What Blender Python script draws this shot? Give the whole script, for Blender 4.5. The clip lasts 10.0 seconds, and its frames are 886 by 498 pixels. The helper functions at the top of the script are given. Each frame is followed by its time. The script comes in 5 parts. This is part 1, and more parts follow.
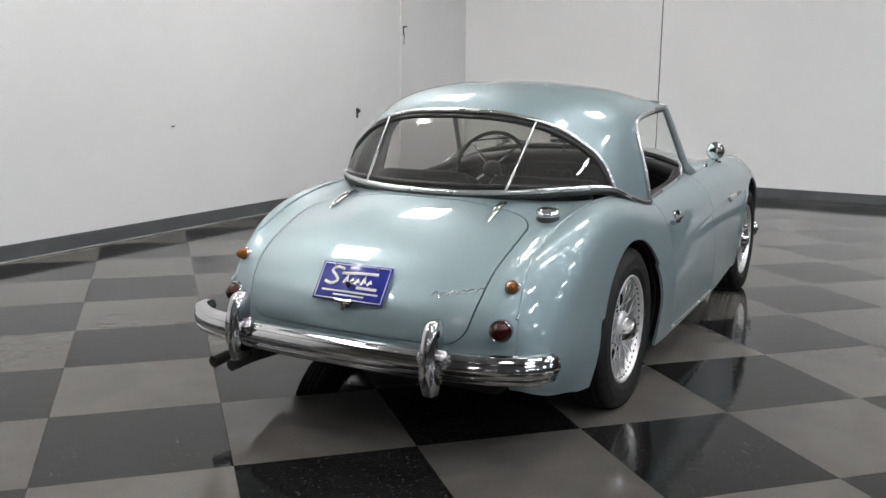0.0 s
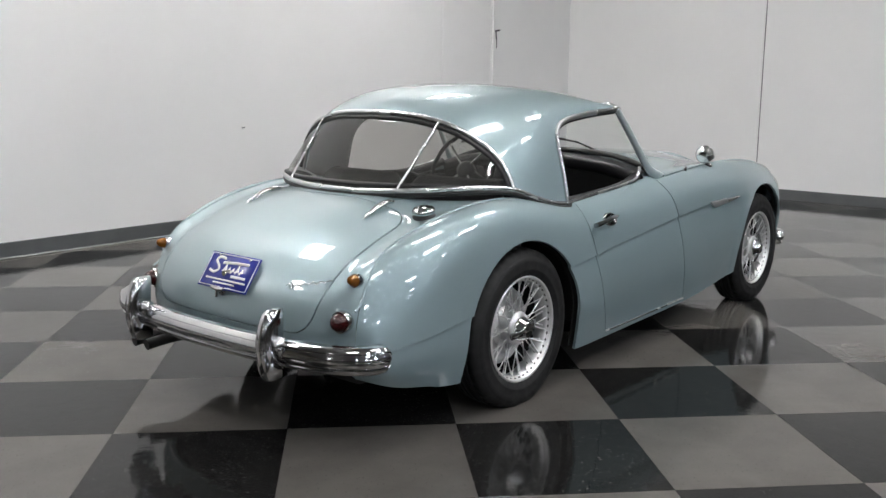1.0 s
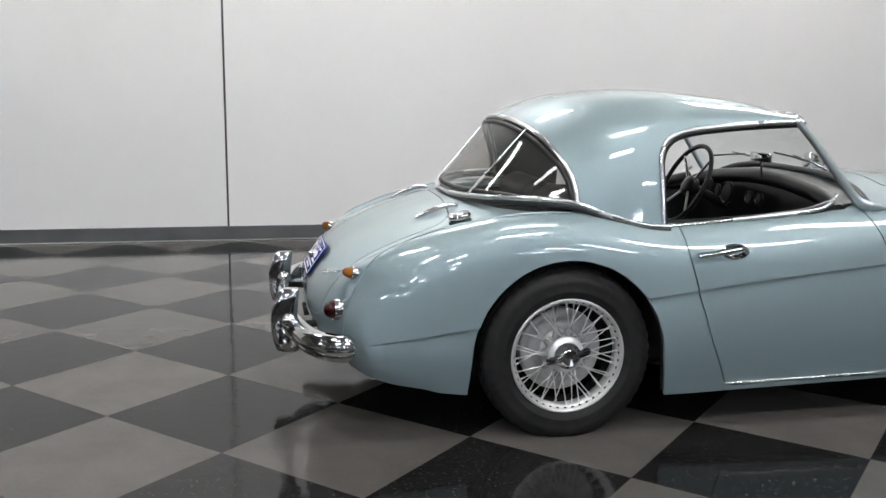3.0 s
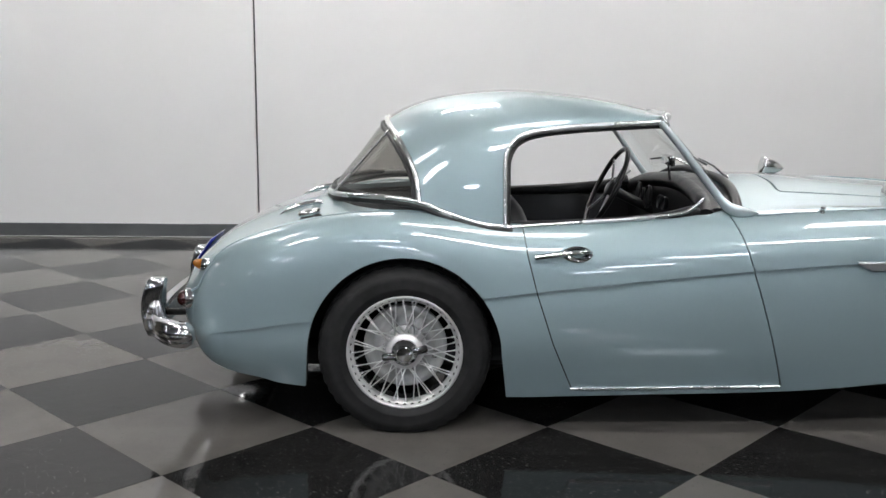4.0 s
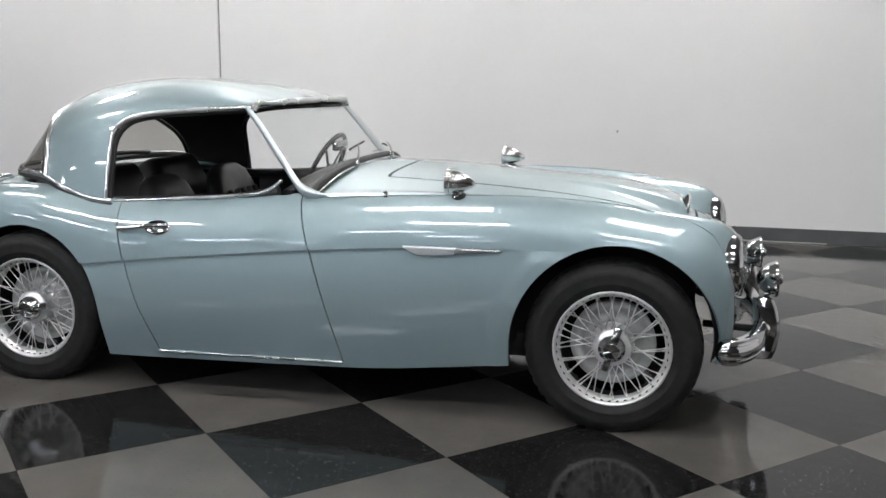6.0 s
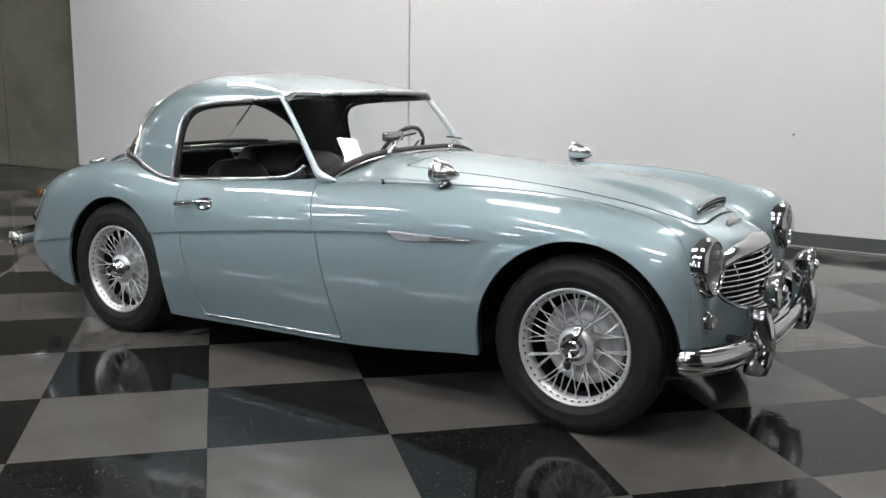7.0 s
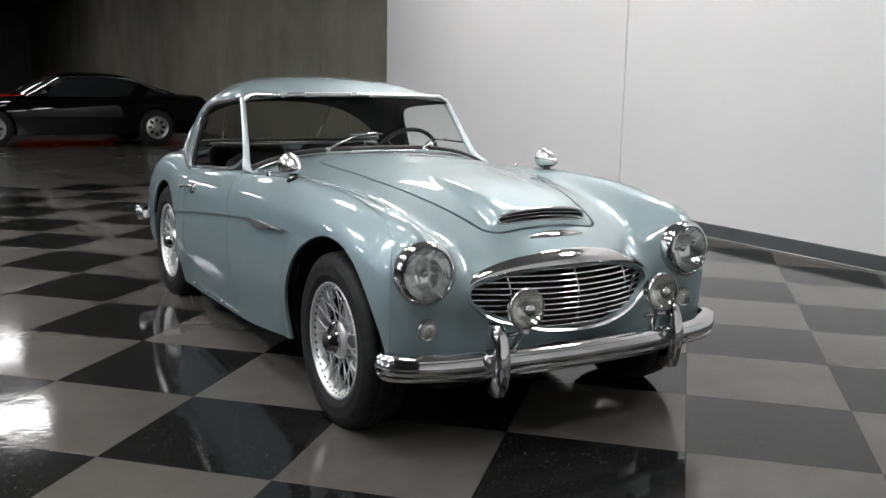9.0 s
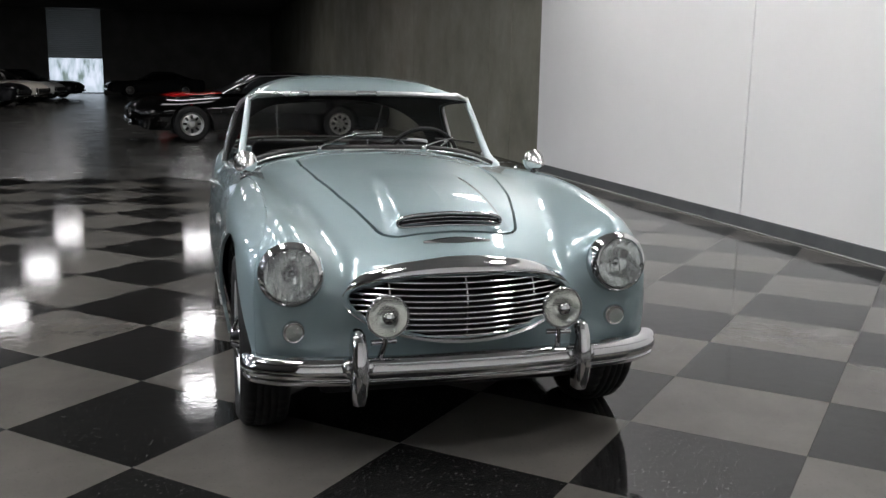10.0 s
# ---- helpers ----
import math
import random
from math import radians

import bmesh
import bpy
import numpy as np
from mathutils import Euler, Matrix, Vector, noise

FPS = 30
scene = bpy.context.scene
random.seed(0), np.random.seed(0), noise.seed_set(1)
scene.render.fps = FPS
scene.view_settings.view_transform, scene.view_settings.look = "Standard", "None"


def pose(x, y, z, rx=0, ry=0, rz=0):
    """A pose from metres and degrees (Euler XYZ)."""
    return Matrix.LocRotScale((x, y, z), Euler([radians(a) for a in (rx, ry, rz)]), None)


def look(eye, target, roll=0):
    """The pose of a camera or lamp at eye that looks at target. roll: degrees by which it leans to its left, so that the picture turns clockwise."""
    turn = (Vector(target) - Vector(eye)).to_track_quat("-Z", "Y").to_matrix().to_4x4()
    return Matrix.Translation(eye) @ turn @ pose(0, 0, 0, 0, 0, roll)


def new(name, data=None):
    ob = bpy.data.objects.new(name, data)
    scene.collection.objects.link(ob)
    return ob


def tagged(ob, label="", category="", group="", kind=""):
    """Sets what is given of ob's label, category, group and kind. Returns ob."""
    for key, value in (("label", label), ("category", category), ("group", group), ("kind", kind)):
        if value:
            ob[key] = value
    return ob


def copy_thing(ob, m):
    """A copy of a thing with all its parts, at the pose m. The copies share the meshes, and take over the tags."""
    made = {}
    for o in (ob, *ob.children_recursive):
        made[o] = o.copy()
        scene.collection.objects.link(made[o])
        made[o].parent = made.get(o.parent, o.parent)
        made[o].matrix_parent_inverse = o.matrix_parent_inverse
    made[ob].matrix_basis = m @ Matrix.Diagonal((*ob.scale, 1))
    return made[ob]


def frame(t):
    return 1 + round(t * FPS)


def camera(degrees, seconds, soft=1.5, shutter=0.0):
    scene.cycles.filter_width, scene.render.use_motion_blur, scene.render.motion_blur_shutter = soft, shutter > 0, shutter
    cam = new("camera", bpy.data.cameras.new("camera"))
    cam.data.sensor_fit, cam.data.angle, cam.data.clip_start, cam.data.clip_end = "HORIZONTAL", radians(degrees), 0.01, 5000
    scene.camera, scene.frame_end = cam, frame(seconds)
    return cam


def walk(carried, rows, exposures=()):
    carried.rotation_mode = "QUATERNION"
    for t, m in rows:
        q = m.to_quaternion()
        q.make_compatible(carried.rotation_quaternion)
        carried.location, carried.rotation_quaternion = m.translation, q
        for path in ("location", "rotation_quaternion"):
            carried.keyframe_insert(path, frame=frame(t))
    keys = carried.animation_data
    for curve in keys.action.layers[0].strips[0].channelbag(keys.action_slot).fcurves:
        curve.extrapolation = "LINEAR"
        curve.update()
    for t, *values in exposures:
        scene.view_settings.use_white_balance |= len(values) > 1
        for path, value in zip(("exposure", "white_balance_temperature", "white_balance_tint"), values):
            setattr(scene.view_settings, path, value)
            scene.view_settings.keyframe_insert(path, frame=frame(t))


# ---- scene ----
cam = camera(51.3, 10.0)
PATH = [
    (0, (-4.493, -1.701, 1.226), (-2.762, -0.768, 0.865), 0.7),
    (0.5, (-4.287, -2.204, 1.232), (-2.673, -1.079, 0.875), 0.6),
    (1, (-3.977, -2.667, 1.23), (-2.468, -1.404, 0.873), 0.4),
    (1.5, (-3.601, -3.065, 1.228), (-2.196, -1.687, 0.868), 0.5),
    (2, (-3.153, -3.385, 1.225), (-1.953, -1.825, 0.87), 0.5),
    (2.5, (-2.695, -3.576, 1.229), (-1.861, -1.794, 0.873), 0.6),
    (2.7, (-2.494, -3.622, 1.237), (-1.86, -1.76, 0.878), 0.7),
    (3.8, (-1.294, -3.859, 1.224), (-1.256, -1.889, 0.881), 0.4),
    (4, (-1.061, -3.877, 1.221), (-1.033, -1.906, 0.881), 0.5),
    (4.5, (-0.463, -3.893, 1.225), (-0.45, -1.922, 0.888), 0.5),
    (5, (0.134, -3.924, 1.23), (0.22, -1.956, 0.882), 0.5),
    (5.5, (0.728, -3.923, 1.223), (0.671, -1.955, 0.869), 0.5),
    (6, (1.307, -3.86, 1.224), (0.86, -1.944, 0.864), 0.6),
    (6.2, (1.537, -3.818, 1.216), (0.938, -1.943, 0.859), 0.7),
    (7.3, (2.719, -3.341, 1.199), (1.555, -1.755, 0.838), 0.7),
    (7.5, (2.935, -3.206, 1.198), (1.691, -1.682, 0.841), 0.6),
    (8, (3.424, -2.828, 1.197), (2.011, -1.457, 0.842), 0.6),
    (8.5, (3.798, -2.417, 1.201), (2.25, -1.202, 0.844), 0.7),
    (9, (4.076, -1.924, 1.197), (2.369, -0.943, 0.845), 1.1),
    (9.5, (4.284, -1.394, 1.208), (2.481, -0.606, 0.85), 1.1),
    (10, (4.413, -0.847, 1.22), (2.518, -0.322, 0.855), 1.0),
]
walk(cam, [(t, look(eye, target, roll)) for t, eye, target, roll in PATH])

# ---- light ----
world = bpy.data.worlds.new("world")
scene.world = world
world.use_nodes = True
world.node_tree.nodes["Background"].inputs[0].default_value = (0.5, 0.55, 0.6, 1)
world.node_tree.nodes["Background"].inputs[1].default_value = 0.02
scene.view_settings.exposure = 0.0
LAMP = 25.0       # strength of the ceiling panels next to the car
OUTER_LAMP = 46.0  # strength of the next row out
WALL_LAMP = 46.0  # strength of the row of panels along the white wall
HALL_LAMP = 15.0   # strength of the panels far off in the hall
SIDE_FILL = 58.0   # strength of unseen cool panels over the open side, added to brighten the flank

# ---- materials ----
def material(name, colour, rough=0.5, metal=0.0, coat=0.0, spec=0.5):
    m = bpy.data.materials.new(name)
    m.use_nodes = True
    b = m.node_tree.nodes["Principled BSDF"]
    b.inputs["Base Color"].default_value = (*colour, 1)
    b.inputs["Roughness"].default_value = rough
    b.inputs["Metallic"].default_value = metal
    b.inputs["Coat Weight"].default_value = coat
    b.inputs["Coat Roughness"].default_value = 0.03
    b.inputs["Specular IOR Level"].default_value = spec
    return m


def bsdf(m):
    return m.node_tree.nodes["Principled BSDF"]


def noise_node(m, scale, detail=4.0, rough=0.55, stretch=(1, 1, 1), space="Object"):
    nt = m.node_tree
    co = nt.nodes.new("ShaderNodeTexCoord")
    mp = nt.nodes.new("ShaderNodeMapping")
    mp.inputs["Scale"].default_value = stretch
    n = nt.nodes.new("ShaderNodeTexNoise")
    n.inputs["Scale"].default_value = scale
    n.inputs["Detail"].default_value = detail
    n.inputs["Roughness"].default_value = rough
    nt.links.new(co.outputs[space], mp.inputs["Vector"])
    nt.links.new(mp.outputs["Vector"], n.inputs["Vector"])
    return n.outputs["Fac"]


def ramp(m, fac, stops):
    r = m.node_tree.nodes.new("ShaderNodeValToRGB")
    e = r.color_ramp.elements
    while len(e) < len(stops):
        e.new(0.5)
    for k, (p, c) in enumerate(stops):
        e[k].position, e[k].color = p, (*c, 1)
    m.node_tree.links.new(fac, r.inputs["Fac"])
    return r.outputs["Color"]


def mix(m, a, b, fac, kind="MIX"):
    n = m.node_tree.nodes.new("ShaderNodeMix")
    n.data_type, n.blend_type = "RGBA", kind
    for socket, v in ((n.inputs["Factor"], fac), (n.inputs["A"], a), (n.inputs["B"], b)):
        if hasattr(v, "is_output"):
            m.node_tree.links.new(v, socket)
        elif isinstance(v, (int, float)):
            socket.default_value = v
        else:
            socket.default_value = (*v, 1)
    return n.outputs["Result"]


def grey(v):
    return (v, v, v)


def wire(m, out, name):
    m.node_tree.links.new(out, bsdf(m).inputs[name])


def bump(m, fac, strength=0.2, distance=0.01):
    n = m.node_tree.nodes.new("ShaderNodeBump")
    n.inputs["Strength"].default_value, n.inputs["Distance"].default_value = strength, distance
    m.node_tree.links.new(fac, n.inputs["Height"])
    wire(m, n.outputs["Normal"], "Normal")


PAINT = material("blue_metallic_paint", (0.25, 0.33, 0.35), 0.44, 0.42, 1.0)
flake = noise_node(PAINT, 900, 2)
wire(PAINT, ramp(PAINT, flake, [(0.3, (0.220, 0.294, 0.311)), (0.7, (0.281, 0.365, 0.383))]), "Base Color")
wire(PAINT, ramp(PAINT, noise_node(PAINT, 6, 5), [(0.3, grey(0.41)), (0.75, grey(0.48))]), "Roughness")

CHROME = material("chrome", (0.57, 0.57, 0.575), 0.07, 1.0)
wire(CHROME, ramp(CHROME, noise_node(CHROME, 25, 6), [(0.35, grey(0.04)), (0.8, grey(0.16))]), "Roughness")
TRIM = material("brushed_bright_trim", (0.62, 0.63, 0.63), 0.3, 0.95)
wire(TRIM, ramp(TRIM, noise_node(TRIM, 3, 2), [(0.3, grey(0.24)), (0.75, grey(0.32))]), "Roughness")
PILLAR = material("dull_polished_pillar", (0.56, 0.63, 0.65), 0.28, 0.55)
SATIN = material("bright_mirror_shell", (0.74, 0.73, 0.72), 0.16, 1.0)
wire(SATIN, ramp(SATIN, noise_node(SATIN, 30, 4), [(0.3, grey(0.12)), (0.7, grey(0.26))]), "Roughness")
HEAD_BOWL = material("fluted_lamp_bowl", (0.86, 0.87, 0.86), 0.15, 0.95)
bump(HEAD_BOWL, noise_node(HEAD_BOWL, 14, 1, 0.4, (0.4, 3.5, 1)), 0.30, 0.02)
FOG_BOWL = material("pale_lamp_bowl", (0.82, 0.82, 0.78), 0.2, 0.95)
bump(FOG_BOWL, noise_node(FOG_BOWL, 18, 1, 0.4), 0.2, 0.02)
WIRE = material("painted_silver_wire", (0.68, 0.68, 0.67), 0.28, 0.65)
wire(WIRE, ramp(WIRE, noise_node(WIRE, 6, 3), [(0.3, grey(0.28)), (0.75, grey(0.40))]), "Roughness")
DRUM = material("grey_brake_metal", (0.5, 0.5, 0.5), 0.5, 0.3)
wire(DRUM, ramp(DRUM, noise_node(DRUM, 14, 6), [(0.3, (0.36, 0.36, 0.35)), (0.75, (0.50, 0.50, 0.49))]), "Base Color")
TYRE = material("black_tyre_rubber", (0.014, 0.014, 0.014), 0.55, spec=0.3)
wire(TYRE, ramp(TYRE, noise_node(TYRE, 18, 6), [(0.3, grey(0.008)), (0.75, grey(0.015))]), "Base Color")
wire(TYRE, ramp(TYRE, noise_node(TYRE, 30, 5), [(0.3, grey(0.58)), (0.75, grey(0.78))]), "Roughness")
RUBBER = material("black_rubber_seal", (0.012, 0.012, 0.012), 0.5)
# black of the underside, also of backings that stand for shade in openings
UNDER = material("black_underbody_and_shade", (0.008, 0.008, 0.008), 0.8)
LEATHER = material("black_leather", (0.014, 0.014, 0.015), 0.42)
bump(LEATHER, noise_node(LEATHER, 160, 4), 0.25, 0.002)
wire(LEATHER, ramp(LEATHER, noise_node(LEATHER, 9, 5), [(0.3, grey(0.34)), (0.75, grey(0.52))]), "Roughness")
CARPET = material("black_carpet", (0.010, 0.010, 0.011), 0.95)
bump(CARPET, noise_node(CARPET, 120, 3), 0.08, 0.003)
LINING = material("dark_grey_roof_lining", (0.035, 0.034, 0.033), 0.9)
bump(LINING, noise_node(LINING, 120, 3), 0.08, 0.002)
DARK_PIPE = material("matt_black_pipe", (0.010, 0.010, 0.010), 0.7)
PLASTIC = material("black_plastic", (0.012, 0.012, 0.012), 0.3)


def glass(name, colour, rough=0.0, alpha=0.12):
    """A thin pane: mostly clear, with a mirror's gloss at a slant."""
    m = bpy.data.materials.new(name)
    m.use_nodes = True
    nt = m.node_tree
    nt.nodes.remove(nt.nodes["Principled BSDF"])
    t, g, x = nt.nodes.new("ShaderNodeBsdfTransparent"), nt.nodes.new("ShaderNodeBsdfGlossy"), nt.nodes.new("ShaderNodeMixShader")
    fr = nt.nodes.new("ShaderNodeLayerWeight")
    p5, ma = nt.nodes.new("ShaderNodeMath"), nt.nodes.new("ShaderNodeMath")
    p5.operation, ma.operation = "POWER", "MULTIPLY_ADD"
    nt.links.new(fr.outputs["Facing"], p5.inputs[0])
    p5.inputs[1].default_value = 5.0
    nt.links.new(p5.outputs[0], ma.inputs[0])
    ma.inputs[1].default_value, ma.inputs[2].default_value = 0.75, 0.05
    t.inputs["Color"].default_value = (*colour, 1)
    g.inputs["Roughness"].default_value = rough
    nt.links.new(ma.outputs[0], x.inputs[0])
    nt.links.new(t.outputs[0], x.inputs[1])
    nt.links.new(g.outputs[0], x.inputs[2])
    nt.links.new(x.outputs[0], nt.nodes["Material Output"].inputs[0])
    return m


SCREEN = glass("windscreen_glass", (0.93, 0.95, 0.94))
PLEXI = glass("aged_clear_plastic_window", (0.58, 0.57, 0.54), 0.05)


def hazy(m, amount, colour):
    """Adds a little scattered light to a thin pane, as from ribs or age."""
    nt = m.node_tree
    d, x = nt.nodes.new("ShaderNodeBsdfDiffuse"), nt.nodes.new("ShaderNodeMixShader")
    d.inputs["Color"].default_value = (*colour, 1)
    out = nt.nodes["Material Output"]
    old = out.inputs[0].links[0].from_socket
    x.inputs[0].default_value = amount
    nt.links.new(old, x.inputs[1])
    nt.links.new(d.outputs[0], x.inputs[2])
    nt.links.new(x.outputs[0], out.inputs[0])


hazy(PLEXI, 0.035, (0.8, 0.79, 0.74))
LENS = glass("clear_lamp_glass", (0.93, 0.95, 0.95))
hazy(LENS, 0.05, (0.85, 0.87, 0.87))
PEARL = material("milky_side_lamp_lens", (0.72, 0.72, 0.68), 0.06)
bsdf(PEARL).inputs["Transmission Weight"].default_value = 0.85
AMBER = material("amber_lamp_lens", (0.34, 0.12, 0.018), 0.1)
bsdf(AMBER).inputs["Transmission Weight"].default_value = 0.35
RED = material("dark_red_lamp_lens", (0.035, 0.003, 0.003), 0.06)
bsdf(RED).inputs["Transmission Weight"].default_value = 0.2
REFLECTOR = material("silvered_lamp_bowl", (0.72, 0.73, 0.73), 0.09, 1.0)
BLUE = material("blue_enamel_plate", (0.022, 0.030, 0.24), 0.25)
WHITE = material("white_lettering", (0.75, 0.75, 0.78), 0.4)

WALL = material("white_wall_paint", (0.78, 0.78, 0.77), 0.42)
big = noise_node(WALL, 0.7, 5)
wire(WALL, ramp(WALL, big, [(0.25, (0.74, 0.74, 0.735)), (0.8, (0.80, 0.80, 0.795))]), "Base Color")
bump(WALL, noise_node(WALL, 45, 5), 0.06, 0.004)
BASE = material("dark_grey_vinyl_skirting", (0.085, 0.09, 0.092), 0.4)
wire(BASE, ramp(BASE, noise_node(BASE, 3, 6), [(0.3, (0.07, 0.075, 0.078)), (0.8, (0.12, 0.125, 0.127))]), "Base Color")
SEAM = material("dark_joint_sealant", (0.075, 0.075, 0.078), 0.7)
CEILING = material("white_roof_deck", (0.42, 0.42, 0.42), 0.8)
wire(CEILING, ramp(CEILING, noise_node(CEILING, 1.5, 5), [(0.3, grey(0.36)), (0.8, grey(0.46))]), "Base Color")
CONCRETE = material("bare_grey_concrete", (0.20, 0.19, 0.165), 0.75)
c1 = ramp(CONCRETE, noise_node(CONCRETE, 0.8, 5, 0.5), [(0.3, (0.19, 0.184, 0.140)), (0.72, (0.31, 0.297, 0.243))])
c2 = ramp(CONCRETE, noise_node(CONCRETE, 5, 6, 0.65), [(0.3, grey(0.82)), (0.7, grey(1.0))])
wire(CONCRETE, mix(CONCRETE, c1, c2, 1.0, "MULTIPLY"), "Base Color")
bump(CONCRETE, noise_node(CONCRETE, 22, 6), 0.2, 0.01)
SLAB = material("dark_polished_concrete", (0.06, 0.058, 0.054), 0.22, spec=0.28)
wire(SLAB, ramp(SLAB, noise_node(SLAB, 0.6, 7), [(0.3, (0.030, 0.029, 0.026)), (0.75, (0.062, 0.060, 0.054))]), "Base Color")
wire(SLAB, ramp(SLAB, noise_node(SLAB, 2.0, 6), [(0.3, grey(0.16)), (0.75, grey(0.30))]), "Roughness")


def tile_material(name, dark, light, fleck):
    m = material(name, dark, 0.15, spec=0.2)
    nt = m.node_tree
    info = nt.nodes.new("ShaderNodeObjectInfo")
    cloud = noise_node(m, 3.2, 6, 0.6)
    add = nt.nodes.new("ShaderNodeMath")
    add.operation = "MULTIPLY_ADD"
    nt.links.new(info.outputs["Random"], add.inputs[0])
    add.inputs[1].default_value = 0.25
    nt.links.new(cloud, add.inputs[2])
    base = ramp(m, add.outputs[0], [(0.35, dark), (0.95, light)])
    streak = ramp(m, noise_node(m, 62, 2, 0.55, (1, 1.8, 1)), [(0.645, grey(0.0)), (0.69, grey(1.0))])
    wire(m, mix(m, base, fleck, mix(m, grey(0), grey(0.55), streak)), "Base Color")
    wire(m, ramp(m, noise_node(m, 8, 9, 0.72), [(0.3, grey(0.05)), (0.55, grey(0.075)), (0.75, grey(0.14))]), "Roughness")
    bump(m, noise_node(m, 13, 5), 0.07, 0.01)
    return m


TILE_DARK = tile_material("black_vinyl_tile", (0.0075, 0.0074, 0.0072), (0.014, 0.0138, 0.0134), (0.13, 0.128, 0.122))
TILE_LIGHT = tile_material("grey_vinyl_tile", (0.070, 0.066, 0.060), (0.108, 0.102, 0.092), (0.050, 0.047, 0.044))


def glow(name, colour, strength):
    m = bpy.data.materials.new(name)
    m.use_nodes = True
    b = bsdf(m)
    b.inputs["Base Color"].default_value = (0.8, 0.8, 0.8, 1)
    b.inputs["Emission Color"].default_value = (*colour, 1)
    b.inputs["Emission Strength"].default_value = strength
    return m


LAMP_GLOW = glow("lit_lamp_diffuser", (1.02, 1.0, 0.995), LAMP)
HALL_GLOW = glow("lit_hall_diffuser", (1.02, 1.0, 1.02), HALL_LAMP)
WALL_GLOW = glow("lit_wall_row_diffuser", (1.02, 1.0, 0.995), WALL_LAMP)
FILL_GLOW = glow("cool_fill_diffuser", (0.93, 0.985, 1.10), SIDE_FILL)
OUTER_GLOW = glow("lit_outer_row_diffuser", (1.0, 1.0, 1.02), OUTER_LAMP)
LAMP_BODY = material("white_lamp_housing", (0.7, 0.7, 0.7), 0.5)

# ---- building tools ----
def mesh_of(name, verts, faces, mat, smooth=True, normals=None):
    me = bpy.data.meshes.new(name)
    me.from_pydata([tuple(map(float, v)) for v in verts], [], faces)
    me.materials.append(mat)
    if smooth:
        me.polygons.foreach_set("use_smooth", [True] * len(me.polygons))
    me.update()
    if normals is not None:
        me.normals_split_custom_set_from_vertices([tuple(n) for n in normals])
    return me


def thing(name, label, category, m=None, group="", kind=""):
    ob = new(name)
    ob.empty_display_size = 0.1
    if m is not None:
        ob.matrix_world = m
    return tagged(ob, label, category, group, kind)


def part(name, vf, mat, parent=None, label="", smooth=True, m=None, normals=None, sharp=62):
    """One mesh object under a thing or a part. vf: (verts, faces), a bmesh or a mesh."""
    if isinstance(vf, bpy.types.Mesh):
        me = vf
    elif isinstance(vf, bmesh.types.BMesh):
        me = bpy.data.meshes.new(name)
        bmesh.ops.recalc_face_normals(vf, faces=vf.faces)
        vf.to_mesh(me)
        vf.free()
        me.materials.append(mat)
        if smooth:
            me.polygons.foreach_set("use_smooth", [True] * len(me.polygons))
            me.set_sharp_from_angle(angle=radians(sharp))
    else:
        me = mesh_of(name, vf[0], vf[1], mat, smooth, normals)
        if smooth and normals is None:
            me.set_sharp_from_angle(angle=radians(sharp))
    ob = new(name, me)
    if parent is not None:
        ob.parent = parent
    if m is not None:
        ob.matrix_basis = m
    if label:
        ob["label"] = label
    return ob


def rbox(sx, sy, sz, r=0.01, seg=2, m=None):
    """A box with rounded edges, centred, as a bmesh."""
    bm = bmesh.new()
    bmesh.ops.create_cube(bm, size=1.0)
    bmesh.ops.scale(bm, vec=(sx, sy, sz), verts=bm.verts)
    if r > 0:
        bmesh.ops.bevel(bm, geom=list(bm.edges), offset=r, segments=seg, profile=0.5, affect="EDGES")
    if m is not None:
        bmesh.ops.transform(bm, matrix=m, verts=bm.verts)
    return bm


def slab(x0, x1, y0, y1, z0, z1, r=0.0):
    return rbox(x1 - x0, y1 - y0, z1 - z0, r, 1, pose((x0 + x1) / 2, (y0 + y1) / 2, (z0 + z1) / 2))


def lathe(profile, n=32, m=None, close=False, caps=True):
    """Turns (radius, height) pairs about local z."""
    verts, faces = [], []
    for r, h in profile:
        for k in range(n):
            a = 2 * math.pi * k / n
            verts.append((r * math.cos(a), r * math.sin(a), h))
    p = len(profile)
    for i in range(p if close else p - 1):
        j = (i + 1) % p
        for k in range(n):
            k2 = (k + 1) % n
            faces.append((i * n + k, i * n + k2, j * n + k2, j * n + k))
    if caps and not close:
        for i, flip in ((0, True), (p - 1, False)):
            if profile[i][0] > 1e-6:
                ring = [i * n + k for k in range(n)]
                faces.append(tuple(reversed(ring)) if flip else tuple(ring))
    if m is not None:
        verts = [m @ Vector(v) for v in verts]
    return verts, faces


def smooth_line(points, n=8, closed=False):
    """A Catmull-Rom line through the points."""
    p = [Vector(q) for q in points]
    out = []
    k = len(p)
    for i in range(k if closed else k - 1):
        if closed:
            a, b, c, d = p[i - 1], p[i], p[(i + 1) % k], p[(i + 2) % k]
        else:
            b, c = p[i], p[i + 1]
            a = p[i - 1] if i else b + (b - c)
            d = p[i + 2] if i + 2 < k else c + (c - b)
        for s in range(n):
            t = s / n
            out.append(0.5 * (2 * b + (c - a) * t + (2 * a - 5 * b + 4 * c - d) * t * t + (3 * b - a - 3 * c + d) * t ** 3))
    if not closed:
        out.append(p[-1])
    return out


